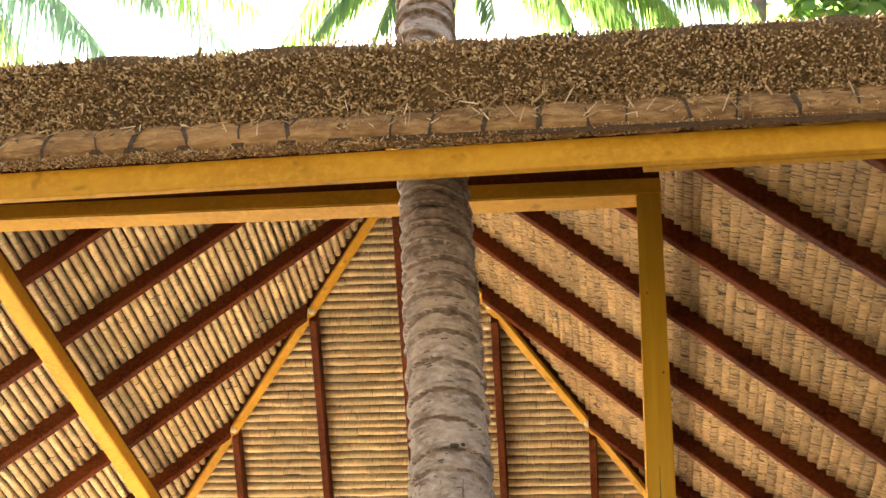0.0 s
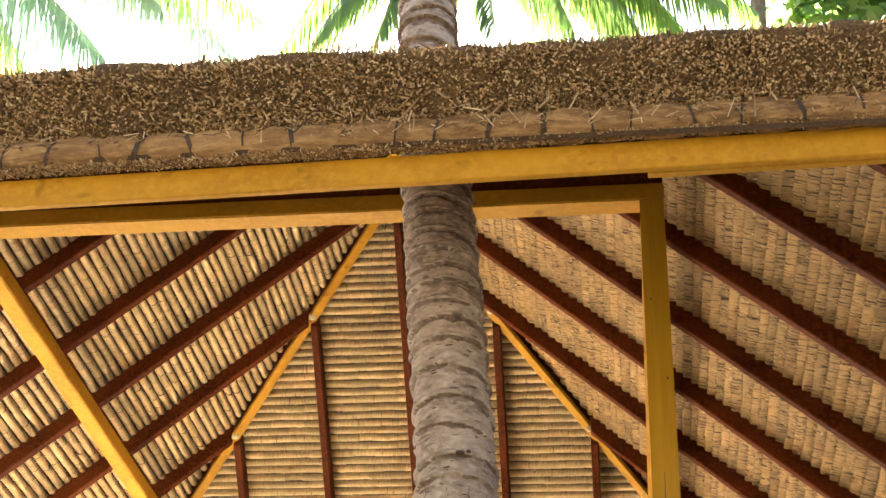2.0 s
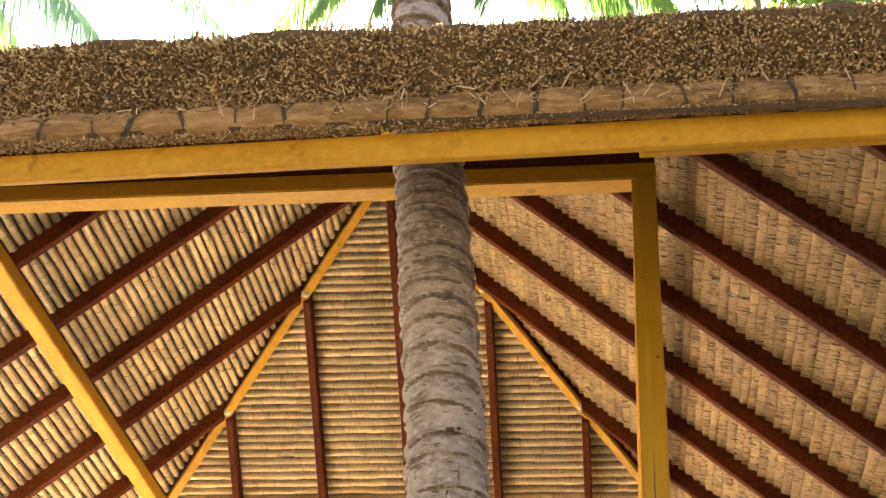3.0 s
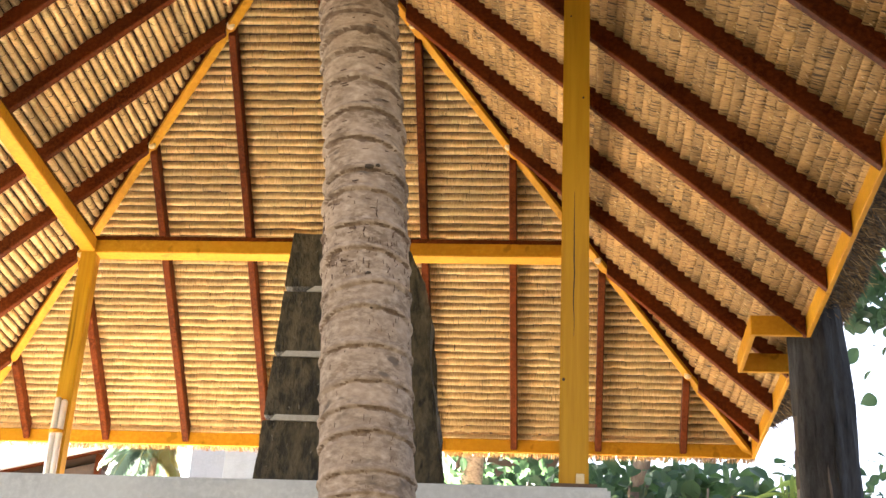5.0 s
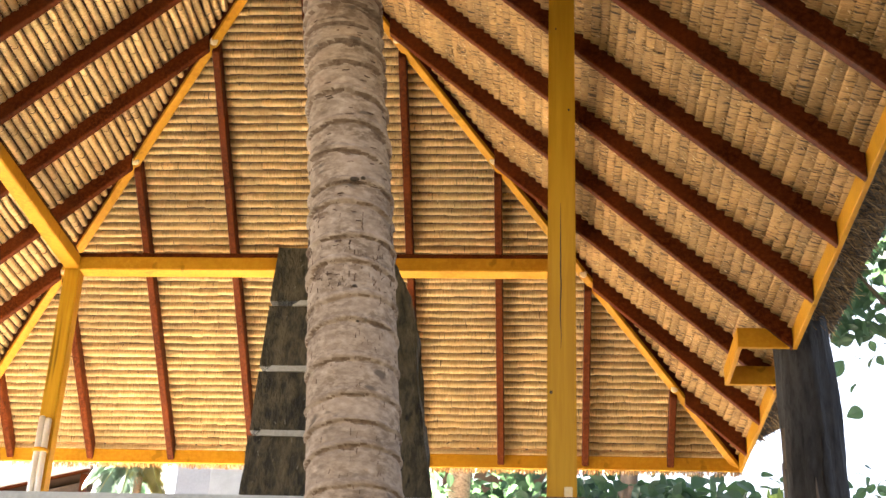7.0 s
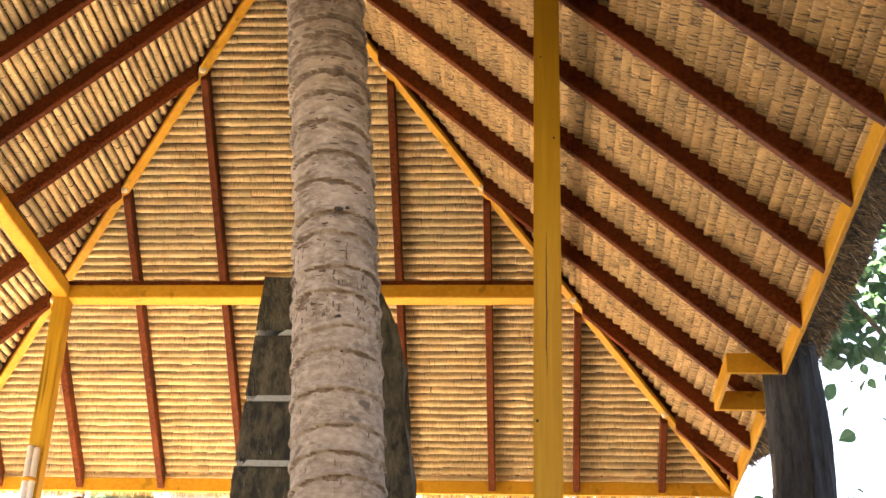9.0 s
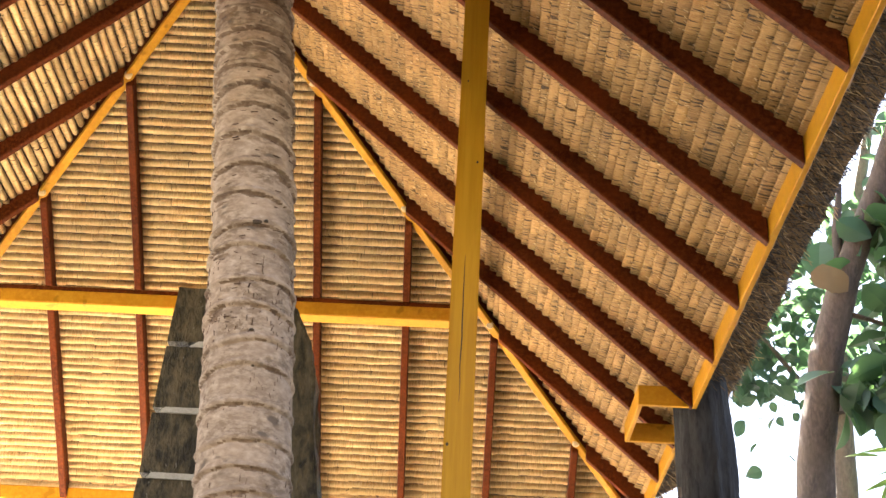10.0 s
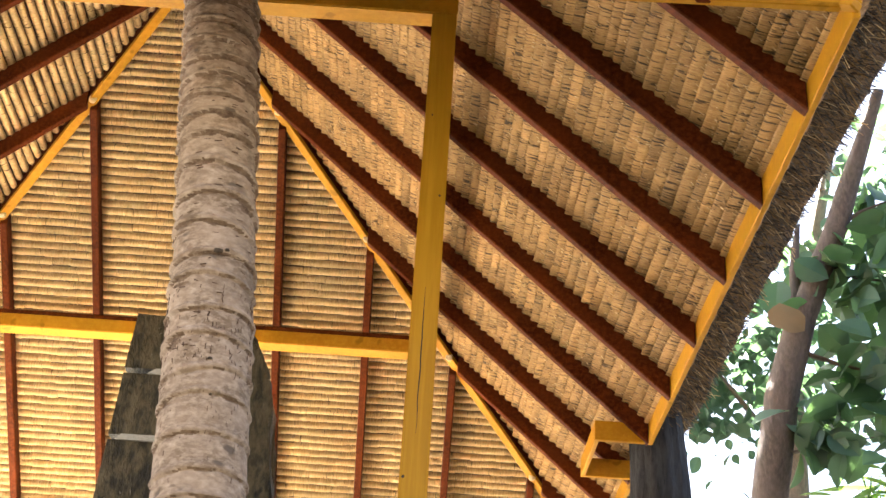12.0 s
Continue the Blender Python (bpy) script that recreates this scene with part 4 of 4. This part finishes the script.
for k in range(9):
    a = k * 0.7
    frond(garden_palm, (-5.15, 11.4, 6.3), (-5.15 + 0.55 * math.cos(a), 11.4 + 0.55 * math.sin(a), 5.75 + 0.2 * (k % 3)), 0.3, 0.30, 110, M_DRY if k in (0, 1, 8) else M_TEAL, r_)
slim_palm = thing("palm_tree", "slim palm trunk standing behind the terrace", "palm tree", group="garden palms")
v_, f_ = rough_trunk([(-0.95, 9.6, 2.35), (-0.93, 9.5, 8.5)], [0.13, 0.11], 16, 0.05, 4)
mesh_ob("trunk", v_, f_, M_PALMBARK, slim_palm, smooth=True)
for k in range(8):
    a = k * 0.8
    frond(slim_palm, (-0.93, 9.5, 8.5), (-0.93 + 1.9 * math.cos(a), 9.5 + 1.9 * math.sin(a), 8.3), 0.6, 0.5, 40, M_FROND, r_)


def shrub(centre, clumps, count, size, material, seed, label):
    s = thing("shrub", label, "shrub", group="shrubs beyond the terrace")
    x, y, z = centre
    for k in range(4):
        a = k * 1.7
        limb(s, [(x, y, 2.352), (x + 0.2 * math.cos(a), y + 0.2 * math.sin(a), (2.35 + z) / 2), (x + 0.45 * math.cos(a), y + 0.3 * math.sin(a), z)], [0.05, 0.035, 0.012], M_BARK2, "stem", 8)
    leaves("foliage", s, [((x + dx, y + dy, z + dz), q) for dx, dy, dz, q in clumps], count, size, material, seed, 0.9)
    return s


CL = [(-0.6, 0, -0.1, 0.4), (0, 0.2, 0.0, 0.45), (0.5, 0, -0.15, 0.4), (0.2, -0.2, -0.5, 0.5), (-0.4, 0.1, -0.5, 0.5)]
shrub((-0.5, 9.6, 5.55), CL, 500, (0.09, 0.2), M_LEAF2, 41, "dense dark green garden shrub")
shrub((0.55, 9.3, 5.45), CL, 450, (0.10, 0.22), M_LEAF2, 42, "loose leafy green garden shrub")
shrub((1.35, 9.3, 5.45), CL, 260, (0.16, 0.30), M_LEAF, 43, "shrub with broad green leaves")
shrub((3.4, 9.6, 5.5), CL, 380, (0.09, 0.18), M_LEAF2, 44, "loose leafy green garden shrub")
shrub((-0.1, 10.6, 5.75), CL, 2200, (0.10, 0.22), M_LEAF2, 47, "dense dark green garden shrub")
shrub((1.1, 10.7, 5.75), CL, 2200, (0.10, 0.24), M_LEAF, 48, "dense dark green garden shrub")
shrub((2.2, 10.8, 5.7), CL, 1800, (0.10, 0.22), M_LEAF2, 49, "dense dark green garden shrub")
pale_tree = thing("tree", "pale slim tree trunk beyond the terrace", "tree")
limb(pale_tree, [(0.75, 9.4, 2.352), (0.8, 9.3, 5.3), (0.95, 9.3, 6.3), (1.3, 9.4, 7.2)], [0.13, 0.11, 0.08, 0.03], M_BARK2, "trunk", 14)
leaves("crown", pale_tree, [((1.2, 9.4, 7.0), 0.5), ((0.9, 9.3, 7.4), 0.5)], 200, (0.12, 0.24), M_LEAF, 45, 0.8)
spiky = thing("plant", "yellow-green spiky garden plant", "plant")
leaves("foliage", spiky, [((2.33, 9.0, 5.3), 0.14), ((2.38, 9.0, 5.5), 0.12)], 60, (0.35, 0.6), M_FRONDY, 46, 1.2, shape="blade")
limb(spiky, [(2.33, 9.0, 2.352), (2.34, 9.0, 5.4)], [0.05, 0.03], M_BARK2, "stem", 8)

fan_plant = thing("plant", "bright yellow-green fan of narrow garden leaves", "plant")
leaves("foliage", fan_plant, [((4.85, 8.5, 6.55), 0.30), ((5.15, 8.6, 6.45), 0.35)], 110, (0.40, 0.75), M_LEAFSUN, 52, 1.2, shape="blade")
limb(fan_plant, [(4.9, 8.6, 2.352), (4.9, 8.55, 6.4)], [0.07, 0.04], M_BARK2, "stem", 8)

# pale filler smeared over the hip joints
for hx, sg in ((-W, 1), (0.0, -1)):
    for u in (0.37, 1.0, -0.25, -0.92):
        bm = bmesh.new()
        bmesh.ops.create_icosphere(bm, subdivisions=2, radius=1.0, matrix=Matrix.Translation((hx + sg * u, L - u - 0.018, Z0 + RISE * u + 0.012)) @ Matrix.Diagonal((0.028, 0.016, 0.030, 1)))
        for v in bm.verts:
            v.co += Vector((noise.noise(v.co * 30), noise.noise(v.co * 30 + Vector((5, 0, 0))), noise.noise(v.co * 30 + Vector((0, 5, 0))))) * 0.008
        part("filler", bm, M_FILLER, pavilion, "pale smear of filler on the joint")

# small dark knots on the palm trunk
for kx, kz, kw in ((-0.655, 3.80, 0.017), (-0.628, 3.805, 0.011), (-0.63, 3.40, 0.008), (-0.61, 3.28, 0.007)):
    ky = -0.75 - math.sqrt(max(0.0, 0.1475 ** 2 - (kx - np.interp(kz, (3.42, 3.86), (-0.656, -0.689))) ** 2))
    bm = bmesh.new()
    bmesh.ops.create_icosphere(bm, subdivisions=2, radius=1.0, matrix=Matrix.Translation((kx, ky, kz)) @ Matrix.Diagonal((kw, 0.008, kw * 0.62, 1)))
    for v in bm.verts:
        v.co += Vector((noise.noise(v.co * 60), 0, noise.noise(v.co * 60 + Vector((5, 0, 0))))) * 0.006
    part("knot", bm, M_TIE, palm, "small dark knot in the bark")


def tuft(r):
    return Vector((r.gauss(-0.98, 0.12), YN - r.uniform(0.12, 0.17), ZE + 0.455)), Vector((r.gauss(0, 0.7), r.gauss(-0.2, 0.3), 1.0))


straws("straw_tuft", 90, tuft, M_STRAW, thatch, "pale straws standing up beside the palm", (0.03, 0.09), 0.0024)
part("bracket", box((0.062, -B - 0.016, WALL_TOP + 0.015), (0.092, -B - 0.001, WALL_TOP + 0.055), 0.003), M_FILLER, pavilion, "small white bracket at the post foot")


def on_trunk(r, z0, z1, tall):
    z = r.uniform(z0, z1)
    a = math.pi + r.uniform(0.05, 0.95) * math.pi
    cx = np.interp(z, (2.70, 3.42, 3.86, 4.24, 4.71, 5.08, 5.93), (-0.602, -0.656, -0.689, -0.731, -0.778, -0.821, -0.905))
    rad = np.interp(z, (2.70, 3.42, 3.86, 4.24, 5.08, 5.93), (0.154, 0.149, 0.142, 0.141, 0.137, 0.127)) + 0.0015
    p = Vector((cx + rad * math.cos(a), -0.75 + rad * math.sin(a), z))
    side = Vector((-math.sin(a), math.cos(a), 0.0))
    return p, (Vector((0, 0, 1)) + side * r.gauss(0, 0.25)) if tall else (side + Vector((0, 0, r.gauss(0, 0.15))))


straws("bark_crack", 130, lambda r: on_trunk(r, 2.6, 3.8, True), M_CRACK, palm, "short dark cracks in the bark", (0.005, 0.022), 0.0010)
straws("bark_crack", 110, lambda r: on_trunk(r, 3.36, 3.66, True), M_CRACK, palm, "short dark cracks in the bark", (0.004, 0.02), 0.0014)
straws("bark_crack", 200, lambda r: on_trunk(r, 3.4, 6.1, False), M_CRACK, palm, "dark broken edges of the ring scars", (0.006, 0.03), 0.0018)


def on_slate(r):
    z = r.uniform(WALL_TOP + 0.03, 3.88)
    x = r.uniform(-1.09 + (z - WALL_TOP) * 0.07, -0.80)
    return Vector((x, -0.086, z)), Vector((r.gauss(0.1, 0.5), -0.05, 1.0))


straws("scratch", 40, on_slate, M_SCRATCH, stone, "pale scratches and chips on the slate", (0.004, 0.022), 0.0013)

# a drying crack and a knot in the front post
crack_v, crack_f = [], []
for i in range(15):
    f = i / 14
    cx, cw = 0.050 + 0.004 * noise.noise(Vector((f * 6, 1.0, 0))), 0.0022 * math.sin(math.pi * (0.04 + 0.92 * f)) + 0.0004
    crack_v += [(cx - cw, -B - 0.0006, 3.50 + 0.62 * f), (cx + cw, -B - 0.0006, 3.50 + 0.62 * f)]
crack_f = [(2 * i, 2 * i + 1, 2 * i + 3, 2 * i + 2) for i in range(14)]
mesh_ob("crack", crack_v, crack_f, M_TIE, pavilion, "drying crack in the post")
for kx, kz, kw in ((0.014, 3.328, 0.006), (0.083, 4.55, 0.005), (0.03, 4.95, 0.004)):
    bm = bmesh.new()
    bmesh.ops.create_icosphere(bm, subdivisions=2, radius=1.0, matrix=Matrix.Translation((kx, -B, kz)) @ Matrix.Diagonal((kw, 0.002, kw * 1.2, 1)))
    part("knot", bm, M_TIE, pavilion, "small dark knot in the post")
